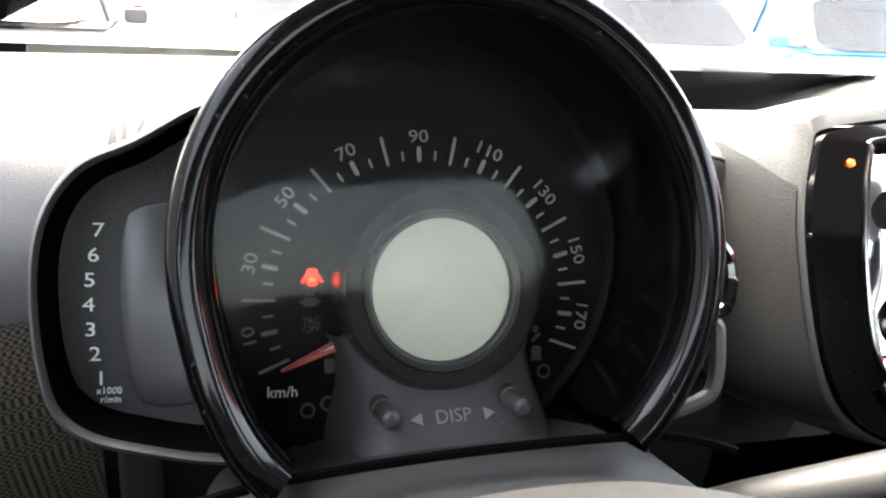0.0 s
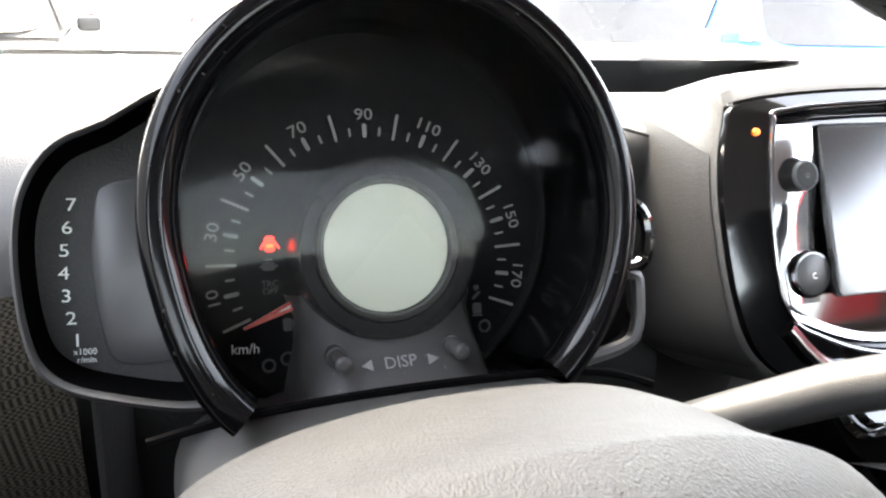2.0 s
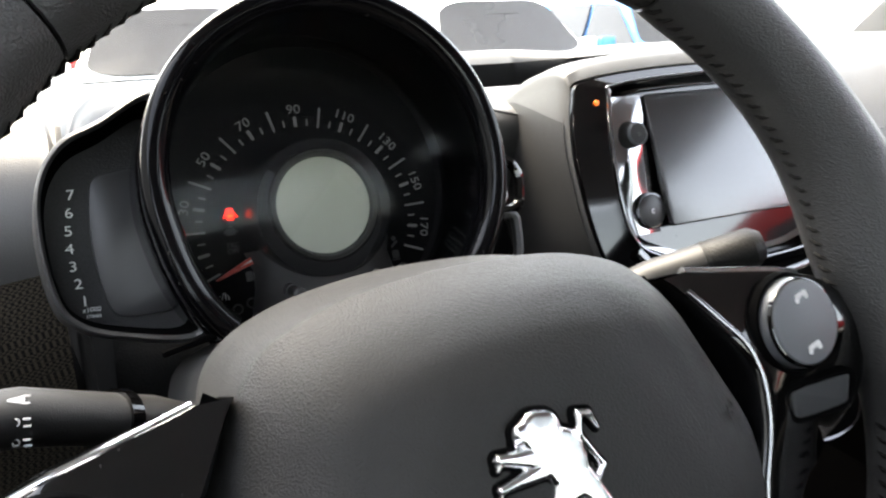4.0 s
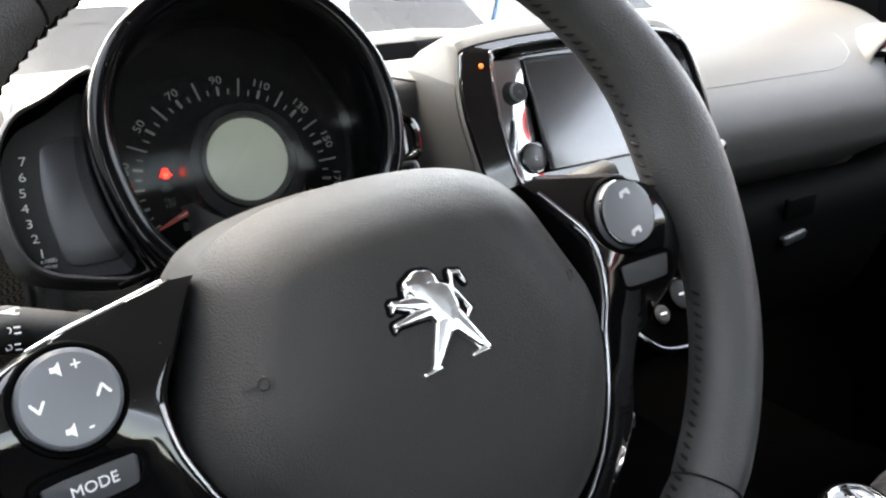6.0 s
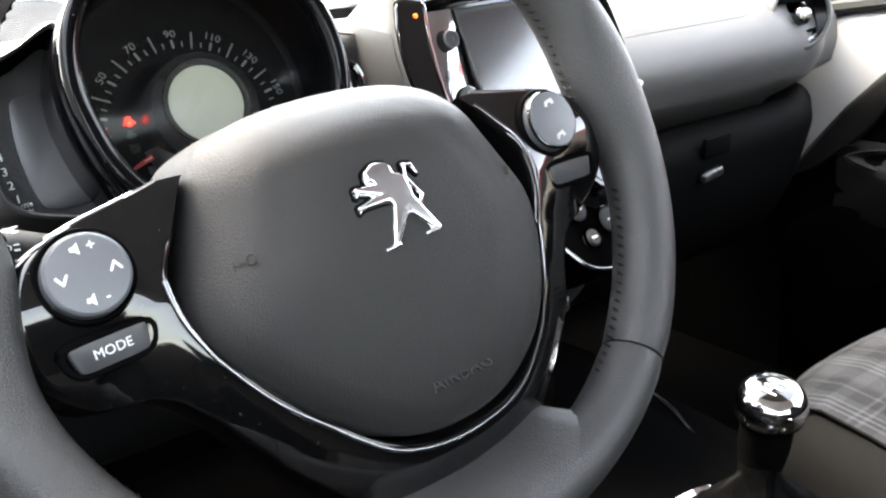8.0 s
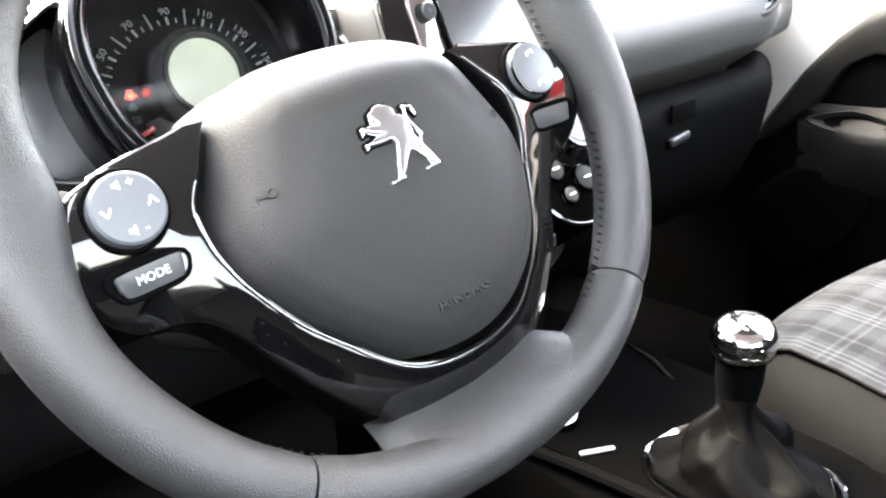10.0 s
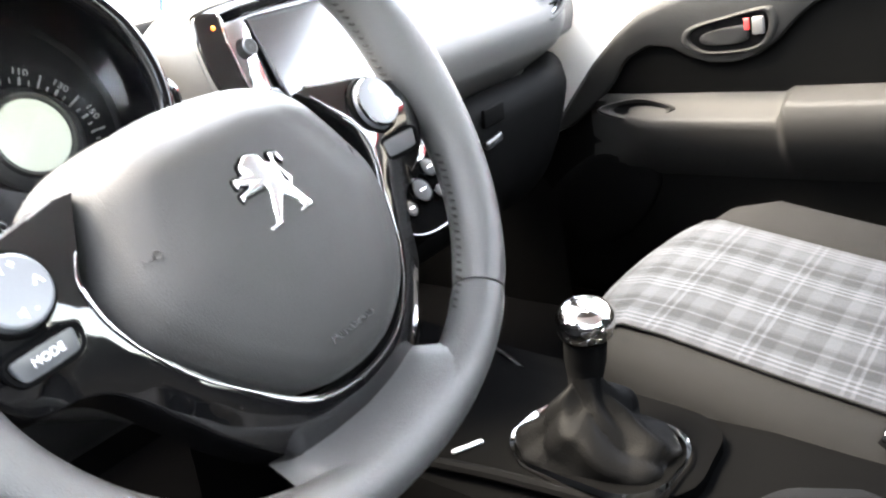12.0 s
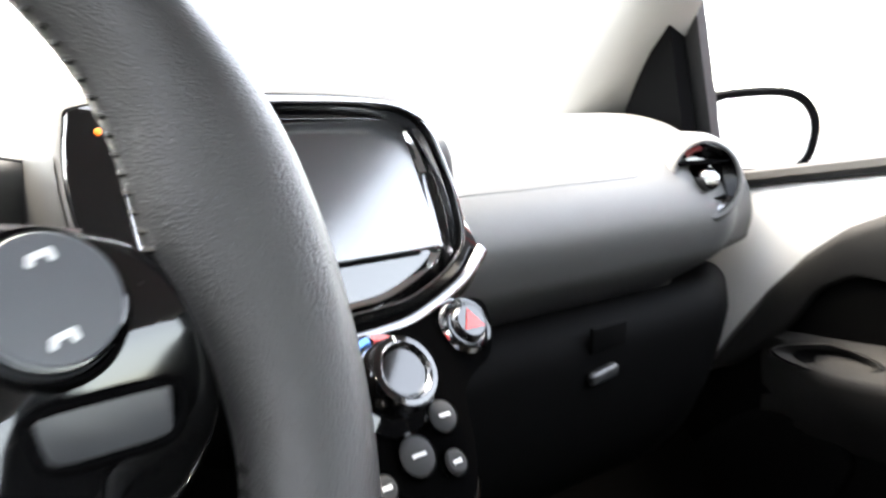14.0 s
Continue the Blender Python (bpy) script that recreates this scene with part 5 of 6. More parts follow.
part("pod_lining", loft([outline3(scaled(pod_o, .925, pc), .0250), outline3(scaled(pod_o, .91, pc), .010), outline3(scaled(pod_o, .885, pc), -.008)], ring=True), BLACK, pod, "black lining of the pod", angle=50)
rev_face = part("rev_face", plate(scaled(pod_o, .93, pc), -.012, -.0075), REVFACE, pod, "dark grey grained face")
strip = curve_points([(-.1080, .0262), (-.1045, .0335), (-.0930, .0362), (-.0850, .0350), (-.0840, .0174), (-.0835, .0), (-.0800, -.0207), (-.0765, -.0345), (-.0850, -.0368), (-.1035, -.0350), (-.1086, -.0199), (-.1104, .0041)], True, 4)
part("rev_strip", plate(strip, -.0076, -.0062, .0006), GREYLCD, pod, "blank grey display strip")
for k in range(1, 8):
    t = (k - 1) / 6
    part("rev_numeral", lettering(str(k), .0070), PRINT, pod, m=pose(-.1175 - .0036 * math.sin(math.pi * t) + .0012 * t, -.0256 + .052 * t, -.0073, 0, 0, -2) @ Matrix.Diagonal((1.2, 1, 1, 1)))
part("rev_text", lettering("x1000", .0034), PRINT, pod, m=pose(-.1150, -.0300, -.0073, 0, 0, -3))
part("rev_text", lettering("r/min", .0032), PRINT, pod, m=pose(-.1146, -.0331, -.0073, 0, 0, -3))
# small loop pod on the other side of the hood
loop = tube(outline3(curve_points([(.080, .0185), (.101, .0155), (.1085, .0082), (.1090, -.0026), (.1040, -.0118), (.082, -.014)], False), .035), .0030, 8)
part("side_lug", merge(loop, plate(rounded(.027, .027, .007, cx=.0945, cy=.002), -.02, .026, .002)), PIANO, cluster, "black lug beside the hood")
part("side_loop", tube(outline3(curve_points([(.082, -.0145), (.1010, -.0150), (.1034, -.0237), (.1017, -.0379), (.0955, -.0445), (.074, -.0490)], False), .035), .0030, 8), LOOP_GREY, cluster, "grey looped edge")
part("side_filler", plate(curve_points([(.078, -.012), (.099, -.016), (.102, -.026), (.100, -.037), (.094, -.043), (.072, -.048)], True, 4), -.03, .028), BLACK, cluster)

# column shroud below the dial, in two shells
col = thing("column_shroud", "black grained plastic shroud round the steering column", "steering column", D)
up = []
for d, v, w in ((-.02, -.055, .086), (.03, -.052, .084), (.062, -.055, .082), (.070, -.062, .080), (.082, -.064, .078), (.12, -.078, .074), (.17, -.094, .070), (.215, -.108, .066)):
    up.append(curve_points([(-w, v - .055, d), (-w * .99, v - .024, d), (-w * .85, v - .008, d), (-w * .45, v + .001, d), (0, v + .003, d), (w * .45, v + .001, d), (w * .85, v - .008, d), (w * .99, v - .024, d), (w, v - .055, d)], False, 3))
part("upper_shell", loft(up, ring=False), CLUSTER, col, angle=50)
lo = []
for d, v, w in ((-.02, -.108, .084), (.07, -.114, .079), (.12, -.128, .074), (.215, -.150, .066)):
    lo.append(curve_points([(-w, v, d), (-w * .9, v - .05, d), (-w * .4, v - .065, d), (w * .4, v - .065, d), (w * .9, v - .05, d), (w, v, d)], False, 3))
# same shroud in darker plastic: the shade underneath is put into its colour
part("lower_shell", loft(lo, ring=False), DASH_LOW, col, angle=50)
part("shell_gap", tube(outline3(curve_points([(-.094, -.052, 0), (-.06, -.047, 0), (0, -.045, 0), (.06, -.047, 0), (.088, -.055, 0)], False), .066), .0016, 6), BLACK, col)


# ---------- steering wheel ----------
W = frame_of((-0.008, -0.241, 0.98), (0.231, 0.016, 0.010), 24)
wheel = thing("steering_wheel", "black leather steering wheel with gloss black spokes and chrome emblem", "steering wheel", W)
RC, RR = (0.0, -0.004), 0.1635


def rim_point(a, r=RR):
    a = radians(a)
    flat = 1 - 0.05 * max(0, -math.sin(a)) ** 6
    return Vector((RC[0] + r * math.cos(a), RC[1] + r * flat * math.sin(a), 0))


def rim_radius(a):
    """Half thickness: a swelling beside the spokes for the thumbs."""
    d = min(abs((a - 14 + 180) % 360 - 180), abs((a - 166 + 180) % 360 - 180))
    return 0.0152 + 0.0022 * math.exp(-(d / 14) ** 2)


def rim_arc(a0, a1, name):
    rows = []
    for k in range(49):
        a = a0 + (a1 - a0) * k / 48
        c, r = rim_point(a), rim_radius(a)
        end = min(k, 48 - k)
        r *= 0.955 if end == 0 else 0.985 if end == 1 else 1.0
        out = Vector((math.cos(radians(a)), math.sin(radians(a)), 0))
        grip = 0.55 * (math.exp(-(((a - 4 + 180) % 360 - 180) / 12) ** 2) + math.exp(-(((a - 176 + 180) % 360 - 180) / 12) ** 2))
        rows.append([c + out * r * math.cos(q) * (1.0 if math.cos(q) > 0 else 1.02 + grip) + Vector((0, 0, 1.1 * r * math.sin(q))) for q in np.linspace(0, 2 * math.pi, 25)[:-1]])
    return part(name, loft(rows, ring=True, cap=True), LEATHER, wheel, angle=60)


for s0, s1 in ((-47.5, 52.5), (52.5, 127.5), (127.5, 232.5), (232.5, 312.5)):
    arc = rim_arc(s0 + 0.25, s1 - 0.25, "rim_leather")
    n = int((s1 - s0) / 1.9)
    st = []
    for k in range(n):
        a = s0 + (s1 - s0) * (k + .5) / n
        if min(abs((a + 6 + 180) % 360 - 180), abs((a - 186 + 180) % 360 - 180)) < 9 or 236 < a < 304:
            continue
        r = rim_radius(a)
        q = radians(184)
        swell = 0.55 * (math.exp(-(((a - 4 + 180) % 360 - 180) / 12) ** 2) + math.exp(-(((a - 176 + 180) % 360 - 180) / 12) ** 2))
        mid = rim_point(a) + Vector((math.cos(radians(a)), math.sin(radians(a)), 0)) * r * math.cos(q) * (1.02 + swell) + Vector((0, 0, 1.1 * r * math.sin(q)))
        tan = Vector((-math.sin(radians(a)), math.cos(radians(a)), 0))
        nrm = (Vector((math.cos(radians(a)), math.sin(radians(a)), 0)) * math.cos(q) + Vector((0, 0, math.sin(q)))).normalized()
        crossv = nrm.cross(tan)
        st.append(tube([mid - tan * .0014 - crossv * .0026 - nrm * .0009, mid + nrm * .0002, mid + tan * .0014 + crossv * .0026 - nrm * .0009], .0008, 5))
    tagged(part("stitching", merge(*st), THREAD, arc), "dark thread stitching", kind="stuff")
part("rim_core", tube([rim_point(a) for a in range(0, 360, 4)], .0135, 12, closed=True), BLACK, wheel)

# lower spoke in leather between the trim and the rim
sp = []
for v, left, right, t in ((-.112, .036, .040, -.034), (-.122, .040, .044, -.026), (-.130, .044, .050, -.014), (-.137, .047, .058, -.002), (-.143, .050, .066, .0075), (-.148, .053, .073, .0128), (-.152, .056, .080, .0155), (-.157, .060, .088, .0165)):
    sp.append([Vector(((left if u < 0 else right) * u, v + .010 * max(0.0, u) ** 2, d)) for u, d in ((-1, t - .024), (-.985, t - .012), (-.93, t - .004), (-.84, t - .0008), (-.5, t), (0, t), (.5, t), (.80, t - .0008), (.91, t - .004), (.98, t - .012), (1, t - .024), (0, t - .026))])
part("lower_spoke", loft(sp, ring=True, cap=True), LEATHER, wheel, angle=60)


def both(half):
    """A closed outline from its right half, top to bottom."""
    return half + [(-u, v) for u, v in half[-2:0:-1]]


def lean_over(v):
    return .0080 * max(0.0, min(1.0, (-v - .045) / .045))


def settle(pts):
    """The lower end of the hub sits a little towards the passenger."""
    return [Vector((p[0] + lean_over(p[1]), p[1], 0)) for p in pts]


PAD = settle(curve_points(both([(0, .0435), (.033, .0410), (.055, .0345), (.0665, .0255), (.0750, .0100), (.0825, -.008), (.0880, -.0245), (.0860, -.0400), (.0785, -.0555), (.0645, -.0770), (.0455, -.0965), (.0235, -.1090), (0, -.1125)]), True, 5))
PC = (0, -.030)
DOME = ((0, .0252), (.12, .0250), (.30, .0243), (.52, .0222), (.72, .0180), (.86, .0128), (.94, .0070), (.975, .0018), (.995, -.005), (1.0, -.012))


def facet(u, v):
    """Soft flat facets on both shoulders of the pad, with a shallow hollow beside each."""
    q = abs(u) * .90 + v * .43
    k = .006
    drop = .40 * k * math.log1p(math.exp(min(40, (q - .0500) / k)))
    dip = .0009 * math.exp(-((q - .0400) / .008) ** 2) * math.exp(-((v - .004) / .028) ** 2)
    return -drop - dip


def skin(u, v, s=None):
    """Height of the pad's skin at a place on it."""
    if s is None:
        s = math.hypot(u / .0865, (v - PC[1]) / (.0735 if v > PC[1] else .0815))
    top = max(0.0, min(1.0, (v + .005) / .04))
    top = top * top * (3 - 2 * top)
    h = float(np.interp(s, [a for a, b in DOME], [b for a, b in DOME]))
    h += (float(np.interp(s, [0, .72, .86, .94, .975, 1.0], [.0252, .0180, .0130, .0090, .0065, .0035])) - h) * top * (1 if s > .72 else 0)
    return h - .014 * max(0, (v - .010) / .03) ** 2 + facet(u, v)


prow = []
for d in (-.115, -.085, -.066, -.050, -.038, -.030):
    row = []
    for p in PAD:
        s = .96 if d < -.1 else 1.0
        u, v = PC[0] + (p[0] - PC[0]) * s, PC[1] + (p[1] - PC[1]) * s
        top = max(0.0, min(1.0, (v + .005) / .04))
        top = top * top * (3 - 2 * top)
        v += float(np.interp(d, [-.115, -.085, -.066, -.050, -.038, -.030], [.0015, .0065, .0085, .0070, .0047, .0030])) * top
        row.append(Vector((u, v, d * top + float(np.interp(d, [-.115, -.085, -.066, -.050, -.038, -.030], [-.050, -.046, -.040, -.034, -.028, -.022])) * (1 - top))))
    prow.append(row)
for s in [1.0, .997, .99, .98, .965, .945, .92, .89, .86, .82, .78, .74, .70, .65, .60, .55, .50, .45, .40, .34, .28, .20, .12]:
    row = []
    for p in PAD:
        u, v = PC[0] + (p[0] - PC[0]) * s, PC[1] + (p[1] - PC[1]) * s
        rise = float(np.interp(s, [.94, .975, 1.0], [0, .0004, .0015])) * max(0.0, min(1.0, (v + .005) / .04))
        row.append(Vector((u, v + rise, skin(u, v, s))))
    prow.append(row)
pad = part("airbag_pad", loft(prow, ring=True, cap=True), PADSKIN, wheel, "grained black airbag cover", angle=60)
gap = sorted((k for k, p in enumerate(PAD) if p[1] < .024), key=lambda k: -math.atan2(PAD[k][0], -(PAD[k][1] + .03)))
part("pad_gap", loft([[Vector((PC[0] + (PAD[k][0] - PC[0]) * s, PC[1] + (PAD[k][1] - PC[1]) * s, d)) for k in gap] for s, d in ((.99, -.028), (1.03, -.020), (1.09, -.020))], ring=False), BLACK, wheel)


# embossed letters; the relief's shade is put in as a darker colour
part("airbag_text", lettering("AIRBAG", .0092, .0004), RUBBER, pad, m=pose(.002, -.0895, skin(.002, -.0895) + .0002, -28, 0, 0))
for u in (-.066, .066):
    part("horn_mark", merge(stroke((-.004, .002), (-.004, -.002), .0004, .0004, 0, .0004, 3), stroke((-.004, 0), (.001, 0), .0004, .0004, 0, .0004, 3), move(lathe([(.0014, 0), (.0016, .0004), (.0022, .0004), (.0024, 0)], 14), pose(.0028, .0005, 0))), PADSKIN, pad, m=pose(u, -.0165, skin(u, -.0165) + .0006, -4, 40 * u / .066, 0))

# emblem: a raised chrome badge built up of plain tapered bars
z0, z1 = .0, .0022
bars = [((-.0050, -.0020), (.0010, -.012), .0056, .0066), ((-.0095, -.0010), (-.0025, -.0015), .0026, .0046), ((-.0112, -.0030), (-.0085, -.0022), .0013, .0022),
        ((.0005, -.0090), (.0020, -.0165), .0068, .0050), ((-.0170, -.0055), (-.0050, -.0085), .0017, .0034), ((-.0182, -.0078), (-.0168, -.0058), .0008, .0014), ((-.0185, -.0125), (-.0050, -.0112), .0013, .0028), ((-.0190, -.0142), (-.0178, -.0125), .0007, .0011),
        ((.0040, -.0165), (.0108, -.0268), .0042, .0025), ((.0108, -.0268), (.0133, -.0295), .0023, .0016), ((.0128, -.0302), (.0068, -.0306), .0016, .0011),
        ((.0000, -.0165), (-.0058, -.0258), .0044, .0026), ((-.0058, -.0258), (-.0082, -.0298), .0025, .0019), ((-.0076, -.0308), (-.0135, -.0314), .0016, .0011),
        ((.0078, -.0190), (.0112, -.0150), .0015, .0012), ((.0112, -.0150), (.0066, -.0058), .0012, .0010), ((.0066, -.0058), (.0078, -.0010), .0011, .0013), ((.0078, -.0010), (.0108, -.0016), .0013, .0013), ((.0108, -.0016), (.0124, -.0056), .0012, .0008)]


def blended(strokes, grow, height, soft, base, step=.00022):
    """One raised shape that flows together from tapered bars, with rounded shoulders."""
    gx, gy = np.meshgrid(np.arange(-.0235, .0165, step), np.arange(-.0350, .0050, step), indexing="ij")

    def depth(px, py):
        total = np.zeros(px.shape)
        for (ax, ay), (bx, by), wa, wb in strokes:
            dx, dy = bx - ax, by - ay
            t = np.clip(((px - ax) * dx + (py - ay) * dy) / (dx * dx + dy * dy), 0, 1)
            d = wa + (wb - wa) * t - np.hypot(px - ax - dx * t, py - ay - dy * t) + grow
            total += np.exp(np.clip(d / .00025, -60, 60))
        return .00025 * np.log(np.maximum(total, 1e-25))

    inside = depth(gx, gy)
    for _ in range(2):
        d = depth(gx, gy)
        e = step * .3
        sx, sy = (depth(gx + e, gy) - depth(gx - e, gy)) / (2 * e), (depth(gx, gy + e) - depth(gx, gy - e)) / (2 * e)
        near = np.abs(inside) < step * .75
        k = np.where(near, d / np.maximum(sx * sx + sy * sy, .2), 0)
        gx, gy = gx - sx * k, gy - sy * k
    d = np.maximum(depth(gx, gy), 0)
    z = base + height * np.sqrt(1 - (1 - np.clip(d / soft, 0, 1)) ** 2) + height * .12 * np.clip(d / (soft * 3), 0, 1)
    bm, held = bmesh.new(), {}
    keep = inside > -step * .75

    def vert(a, b):
        if (a, b) not in held:
            held[a, b] = bm.verts.new((gx[a, b], gy[a, b], z[a, b]))
        return held[a, b]

    for a, b in zip(*np.nonzero(keep[:-1, :-1] & keep[1:, :-1] & keep[:-1, 1:] & keep[1:, 1:])):
        a, b = int(a), int(b)
        bm.faces.new((vert(a, b), vert(a + 1, b), vert(a + 1, b + 1), vert(a, b + 1)))
    rim = bmesh.ops.extrude_edge_only(bm, edges=[e for e in bm.edges if e.is_boundary])
    for v in rim["geom"]:
        if isinstance(v, bmesh.types.BMVert):
            v.co.z = base - .0015
    return bm


badge = part("emblem", blended(bars, -.0001, .0021, .0016, .0006), EMBLEM, pad, "raised chrome emblem", m=pose(0, 0, .0238), angle=70)
part("emblem_edge", blended(bars, .0008, .0006, .0004, .0002), BLACK, badge, "black edge of the emblem", angle=70)

# gloss trim: left and right spokes joined below the pad
half_out = [(0, .0425), (.031, .0405), (.060, .0315), (.080, .0255), (.100, .0215), (.120, .0175), (.137, .0100), (.1462, -.005), (.1462, -.024), (.1415, -.0375), (.131, -.0475), (.110, -.0515), (.0965, -.066), (.080, -.097), (.053, -.128), (.027, -.1435), (0, -.1465)]
half_in = [(0, .0420), (.0308, .0400), (.0580, .0310), (.0690, .0250), (.0745, .0165), (.0815, .0040), (.0885, -.0080), (.0898, -.0170), (.0893, -.0240), (.0877, -.0315), (.0828, -.0430), (.0768, -.0572), (.0700, -.0705), (.0580, -.0865), (.0405, -.1030), (.0220, -.1115), (0, -.1140)]
OUTL, INL = settle(curve_points(both(half_out), True, 6)), settle(curve_points(both(half_in), True, 6))
# crease along which the trim bends down: across each spoke, then beside the pad
SPINE = [Vector((p[0], p[1])) for p in curve_points([(.180, -.004), (.146, -.0065), (.120, -.0085), (.107, -.0120), (.0985, -.0205), (.0940, -.0310), (.0885, -.0430), (.0825, -.0570), (.0765, -.0680), (.0695, -.0790), (.0555, -.0955), (.0400, -.1090), (.0255, -.1155), (0, -.1185)], False, 4)]


def beyond_crease(u, v):
    """How far a place lies outside the crease (negative inside it)."""
    p = Vector((abs(u - lean_over(v)), v))
    side, best = 1.0, 9.0
    for a, b in zip(SPINE, SPINE[1:]):
        t = max(0.0, min(1.0, (p - a).dot(b - a) / (b - a).length_squared))
        d = (p - a.lerp(b, t)).length
        if d < best - 1e-9:
            best, side = d, 1.0 if (b - a).cross(p - a) > 0 else -1.0
    return best * side


def trim_height(u, v, t):
    """A level face inside the crease; outside it the trim falls away, gently, then steeply."""
    d = beyond_crease(u, v)
    out = max(0.0, min(1.0, (abs(u) - .085) / .030))
    h = .0022 - .0042 * max(0.0, min(1.0, (-v - .020) / .05)) - .0060 * max(0.0, (v + .006) / .03) ** 1.8
    for slope, start, soft in ((.24, .0, .0016), (.52, .006 + .019 * out, .0030)):
        h -= slope * soft * math.log1p(math.exp(min(60, (d - start) / soft)))
    return h - .006 * max(0.0, (t - .93) / .07) ** 2 - .004 * max(0.0, (.05 - t) / .05) ** 2


def between(t, lift=0.0):
    out = []
    for a, b in zip(INL, OUTL):
        u, v = a[0] + (b[0] - a[0]) * t, a[1] + (b[1] - a[1]) * t
        out.append(Vector((u, v, trim_height(u, v, t) + lift)))
    return out


open_end = [k for k, p in enumerate(OUTL) if p[1] < .0255]


def strip(t, lift=0.0):
    row = between(t, lift)
    return [row[k] for k in open_end]


part("spoke_trim", loft([strip(0, -.025)] + [strip(t) for t in (0, .02, .05, .09, .14, .20, .27, .34, .42, .50, .58, .66, .74, .82, .89, .94, .97, .99, 1.0)] + [strip(1.0, -.022)], ring=False), PIANO, wheel, "gloss black spoke trim", angle=50)
line = settle(curve_points([(s * u, v) for s, row, first in ((1, 1, 0), (-1, -1, 3)) for u, v in [(.0760, .0195), (.0835, .0080), (.0900, -.0020), (.0926, -.0120), (.0921, -.0225), (.0903, -.0315), (.0855, -.0439), (.0795, -.0580), (.0735, -.0695), (.0665, -.0795), (.0530, -.0955), (.0380, -.1085), (.0240, -.1145), (.008, -.1172)][first:][::row]], False, 6))
cl = [Vector((p[0], p[1], trim_height(p[0], p[1], .5) + .0004)) for p in line]
for _ in range(12):
    cl = [cl[0]] + [Vector((b.x, b.y, (a.z + 2 * b.z + c.z) / 4)) for a, b, c in zip(cl, cl[1:], cl[2:])] + [cl[-1]]
part("chrome_line", tube(cl, .0010, 10, flat=.8), LINE_CHROME, wheel, "chrome line round the pad")
for s in (-1, 1):
    # chrome bar stands in for the sky's reflection on the spoke's upper bevel
    part("spoke_glint", tube([Vector((s * u, v, trim_height(s * u, v, .99) + (.0012 if s < 0 else .0020))) for u, v in ((.0795, .0252), (.086, .0238), (.098, .0212), (.112, .0184), (.124, .0150))], .0015 if s < 0 else .0021, 8), CHROME, wheel, "highlight on the spoke's upper edge, made as a chrome bar")
    cxb = -.117 if s < 0 else .1115
    cyb = -.0015 if s < 0 else .0
    hub = part("control_button", lathe([(.0, .0088), (.006, .0088), (.0136, .0082), (.0147, .0072), (.0152, .004), (.0153, -.004)], 44), BUTTON, wheel, "round grey control button", m=pose(cxb, cyb, .0))
    part("button_groove", lathe([(.0152, .0015), (.0158, .0035), (.0168, .0035), (.0176, .0008)], 44), BLACK, hub)
    part("button_rim", lathe([(.0134, .0079), (.0146, .0076), (.0150, .0062)], 44), PIANO, hub) if s > 0 else None
    if s < 0:
        for u, v, txt in ((.0035, .0092, "+"), (.0035, -.0092, "-")):
            part("volume_mark", merge(move(lettering(txt, .0058), pose(u, v, 0)), plate([(-.0036, v - .0008), (-.0022, v - .0008), (-.0008, v - .0022), (-.0008, v + .0022), (-.0022, v + .0008), (-.0036, v + .0008)], 0, .0003)), PRINT_KEY, hub, m=pose(0, 0, .0092, -4 if v > 0 else 4, 0, -2))
        for u, sg in ((.0090, 1), (-.0090, -1)):
            part("chevron_mark", merge(stroke((u - .0018, -.0014 * sg), (u, .0014 * sg), .0004, .0004, 0, .0004, 3), stroke((u, .0014 * sg), (u + .0018, -.0014 * sg), .0004, .0004, 0, .0004, 3)), PRINT_KEY, hub, m=pose(0, 0, .0086))
    else:
        for v in (.0085, -.0085):
            part("phone_mark", merge(stroke((-.002, v), (.002, v + .001), .0008, .0008, 0, .0004, 4), stroke((-.0022, v - .0012), (-.0018, v), .0009, .0008, 0, .0004, 4), stroke((.0022, v - .0004), (.002, v + .001), .0009, .0008, 0, .0004, 4)), PRINT_KEY, hub, m=pose(0, 0, .0085))
    key = part("mode_button" if s < 0 else "voice_button", plate(curve_points([(-.0150, .0042), (-.0140, .0052), (0, .0056), (.0135, .0054), (.0150, .0042), (.0138, -.0040), (.0118, -.0054), (0, -.0058), (-.0105, -.0056), (-.0132, -.0040)], True, 3), -.014, .0016, .0014), BAR_GREY, wheel, "grey bar button", m=pose(s * .1175, -.0280 if s < 0 else -.0262, -.0012, 13, 0, -2 * s) @ Matrix.Diagonal((.95, .95, 1, 1)))
    part("button_groove", tube(outline3(scaled(curve_points([(-.0150, .0042), (0, .0056), (.0150, .0042), (.0130, -.0048), (0, -.0058), (-.0125, -.0048)], True, 4), 1.09, (0, 0)), .0), .0018, 6, closed=True), BLACK, key)
    if s < 0:
        part("button_text", lettering("MODE", .0052), PRINT_KEY, key, m=pose(.0005, 0, .0019))

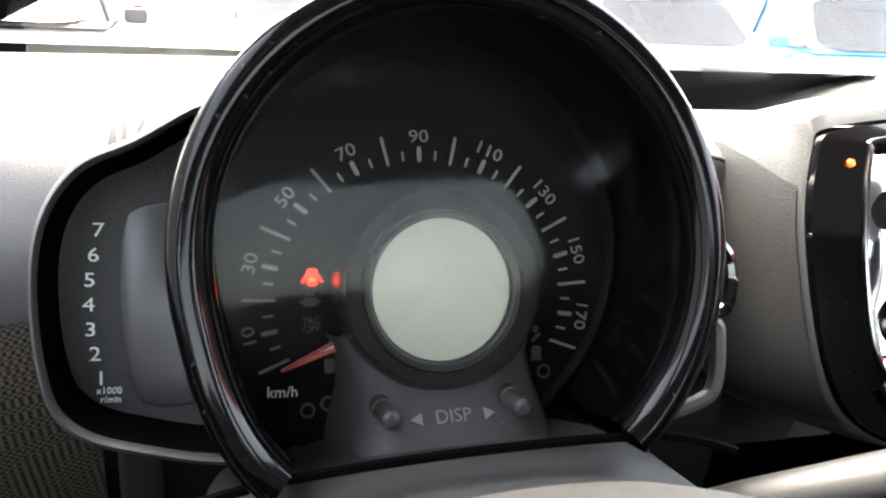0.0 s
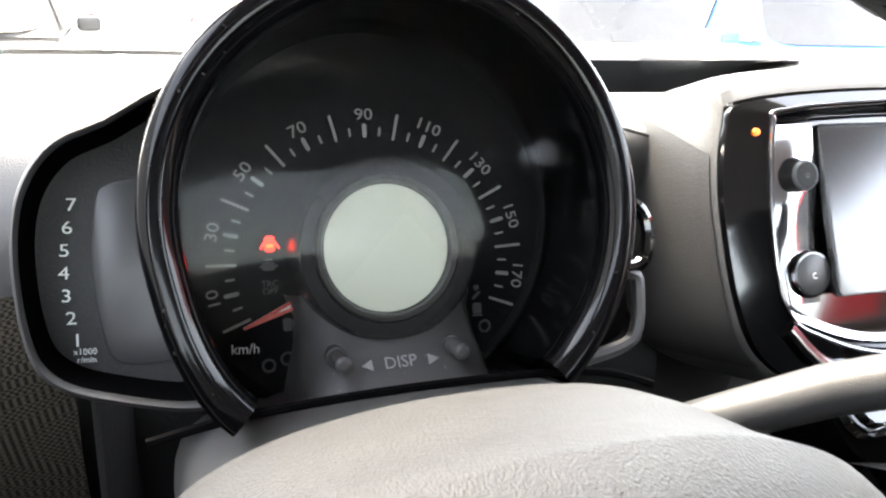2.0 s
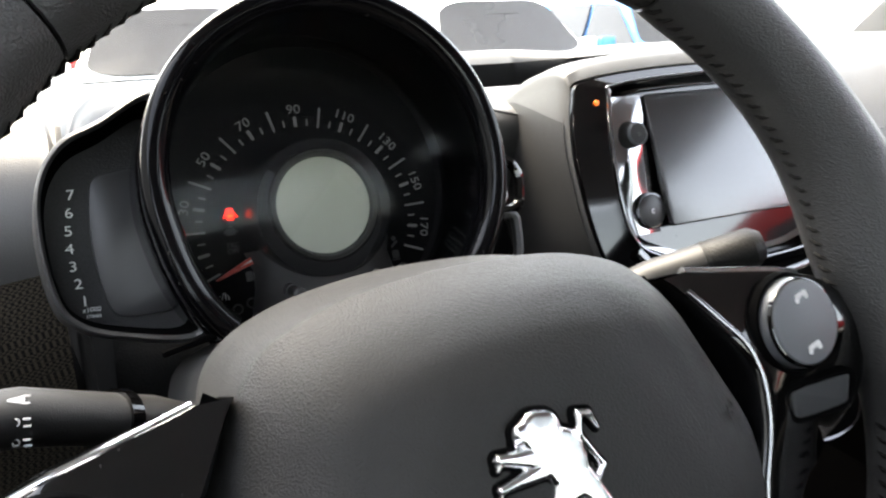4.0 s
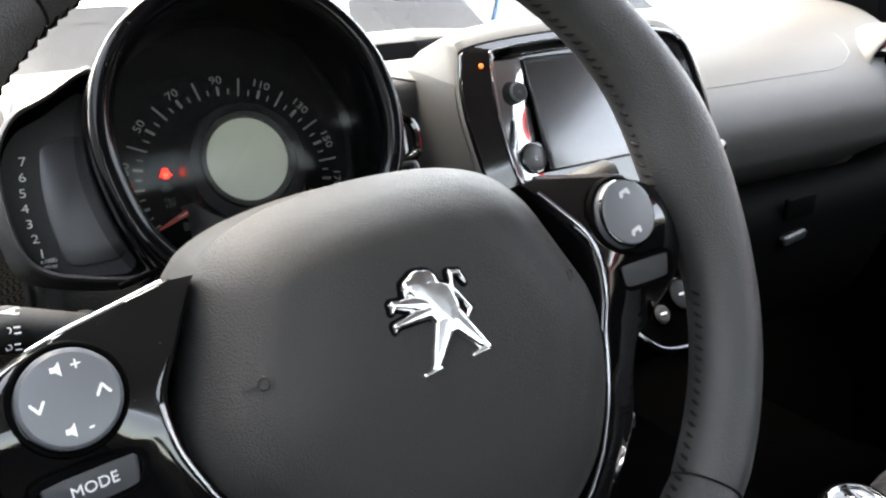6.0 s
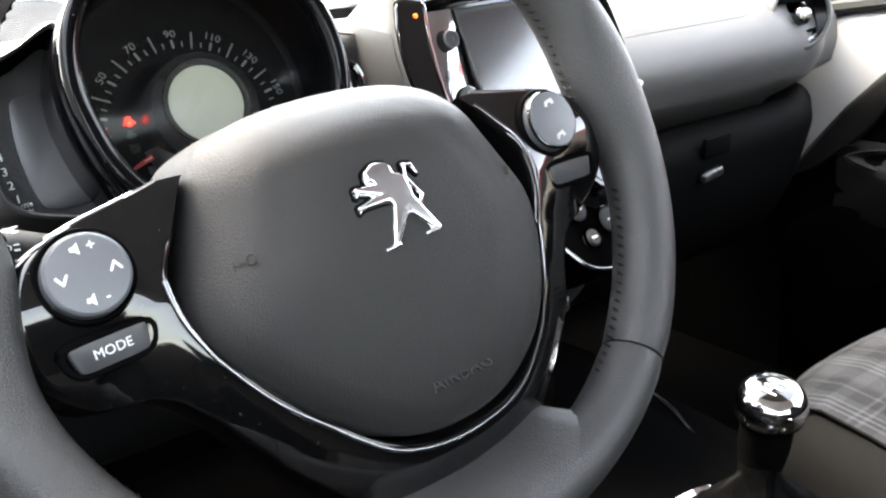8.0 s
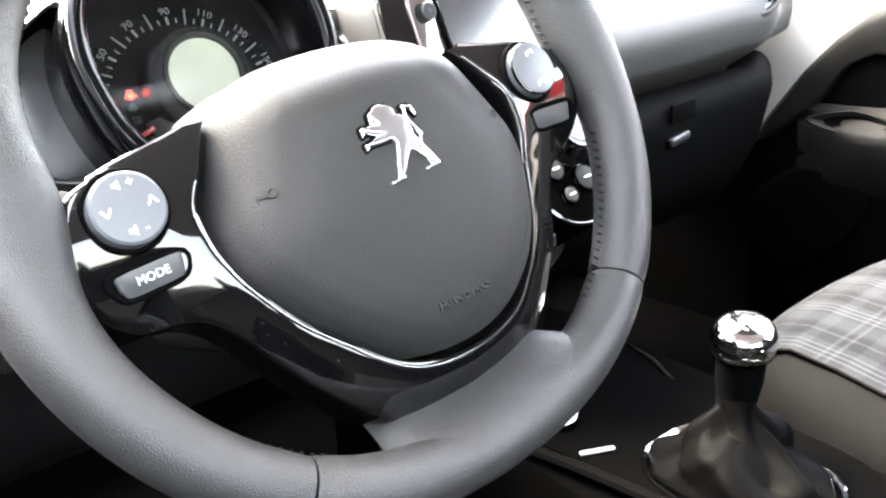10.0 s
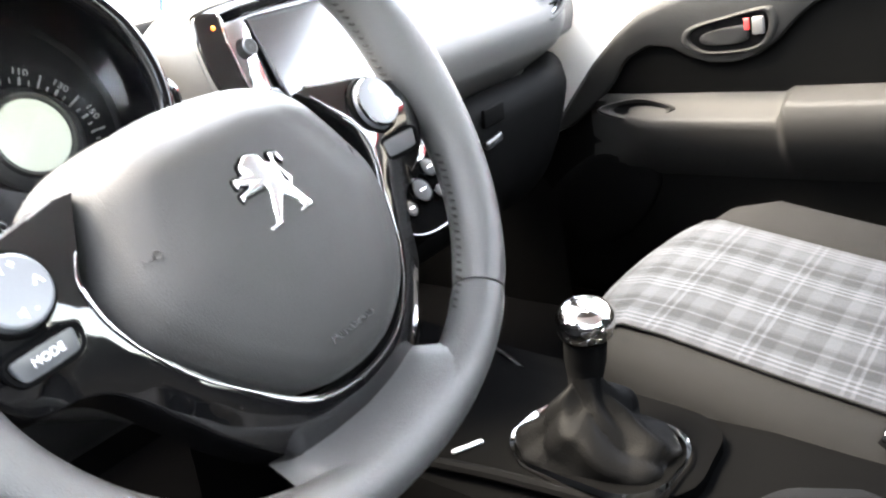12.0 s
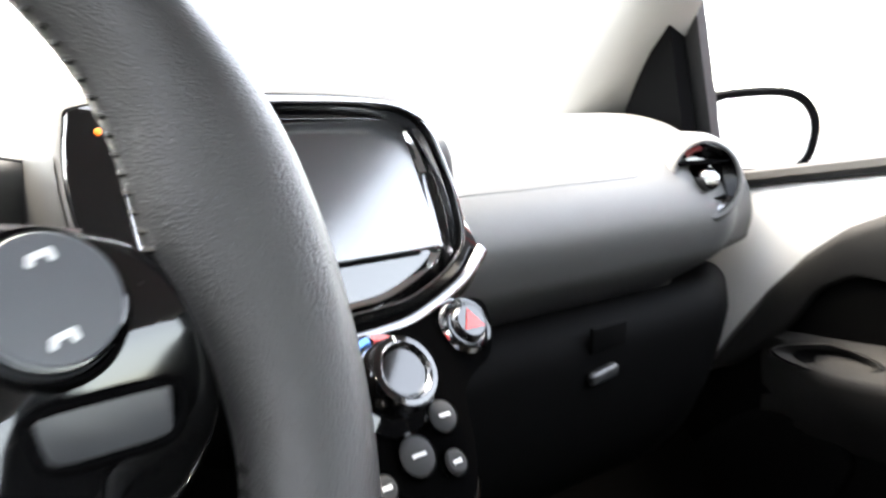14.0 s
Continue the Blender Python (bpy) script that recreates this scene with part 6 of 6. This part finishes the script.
# ---------- stalks behind the wheel ----------
stalk = thing("indicator_stalk", "black indicator stalk with white light symbols", "stalk")
part("lever", tube([(-.050, -.085, .905), (-.095, -.112, .938), (-.137, -.135, .960), (-.20, -.155, .972)], [.010, .0115, .0125, .0125], 18, flat=.8), LEVER, stalk)
part("collar", tube([(-.104, -.117, .9430), (-.108, -.119, .9450)], [.0135, .0135], 18, flat=.8), PIANO, stalk)
for k, (dx, dz) in enumerate(((-.136, .0075), (-.137, -.0005), (-.138, -.0075))):
    part("light_mark", merge(lettering("D", .0042) if k else stroke((-.002, 0), (.002, 0), .0004, .0012, 0, .0004, 4), stroke((.0026, .0012), (.0046, .0012), .0003, .0003, 0, .0004, 3), stroke((.0026, -.0012), (.0046, -.0012), .0003, .0003, 0, .0004, 3)), PRINT_KEY, stalk, m=pose(dx, -.1472, .9640 + dz, 75 - dz * 3000, 0, -18))
wiper = thing("wiper_stalk", "black wiper stalk with a grey end and white symbols", "stalk")
part("lever", tube([(.050, -.055, .900), (.100, -.080, .930), (.150, -.104, .955), (.172, -.1165, .9640)], [.0090, .0100, .0110, .0112], 18, flat=.85), LEVER, wiper)
part("ring_mark", tube([(.1705, -.1157, .9634), (.1725, -.1168, .9642)], [.0120, .0120], 18, flat=.85), DASH_LOW, wiper)
part("end_cap", tube([(.1725, -.1168, .9642), (.1745, -.1179, .9650), (.190, -.1265, .9712), (.194, -.1285, .9725)], [.0112, .0118, .0116, .0080], 18, flat=.85), DASH_LOW, wiper, "ribbed grey end")
for k, (t, txt) in enumerate(((.25, "v"), (.62, "V"))):
    p = Vector((.112, -.0858, .9366)).lerp(Vector((.168, -.1145, .9625)), t)
    part("wiper_mark", lettering(txt, .0060), PRINT, wiper, m=Matrix.Translation(p + Vector((.001, -.0085, .0058))) @ Euler((radians(58), radians(-24), radians(-20))).to_matrix().to_4x4())
# short control lever below the wheel's spoke, its end printed with three rows of symbols
control = thing("control_lever", "short black control lever with three rows of white symbols", "stalk")
part("arm", tube([(.055, -.100, .868), (.078, -.165, .885), (.092, -.232, .899)], [.009, .0085, .0085], 14), LEVER, control)
tip = part("tip", block(.019, .013, .030, .004), DASH_LOW, control, "rounded grey end of the lever", m=pose(.093, -.240, .900, -20, 0, 6))
for k in range(3):
    for x0, x1 in ((-.0065, -.0005), (.0020, .0065)):
        part("symbol_bar", stroke((x0, 0), (x1, 0), .0011, .0011, 0, .0003, 4), PRINT_DISP, tip, m=pose(0, -.0066, .0085 - .0082 * k, 90, 0, 0))
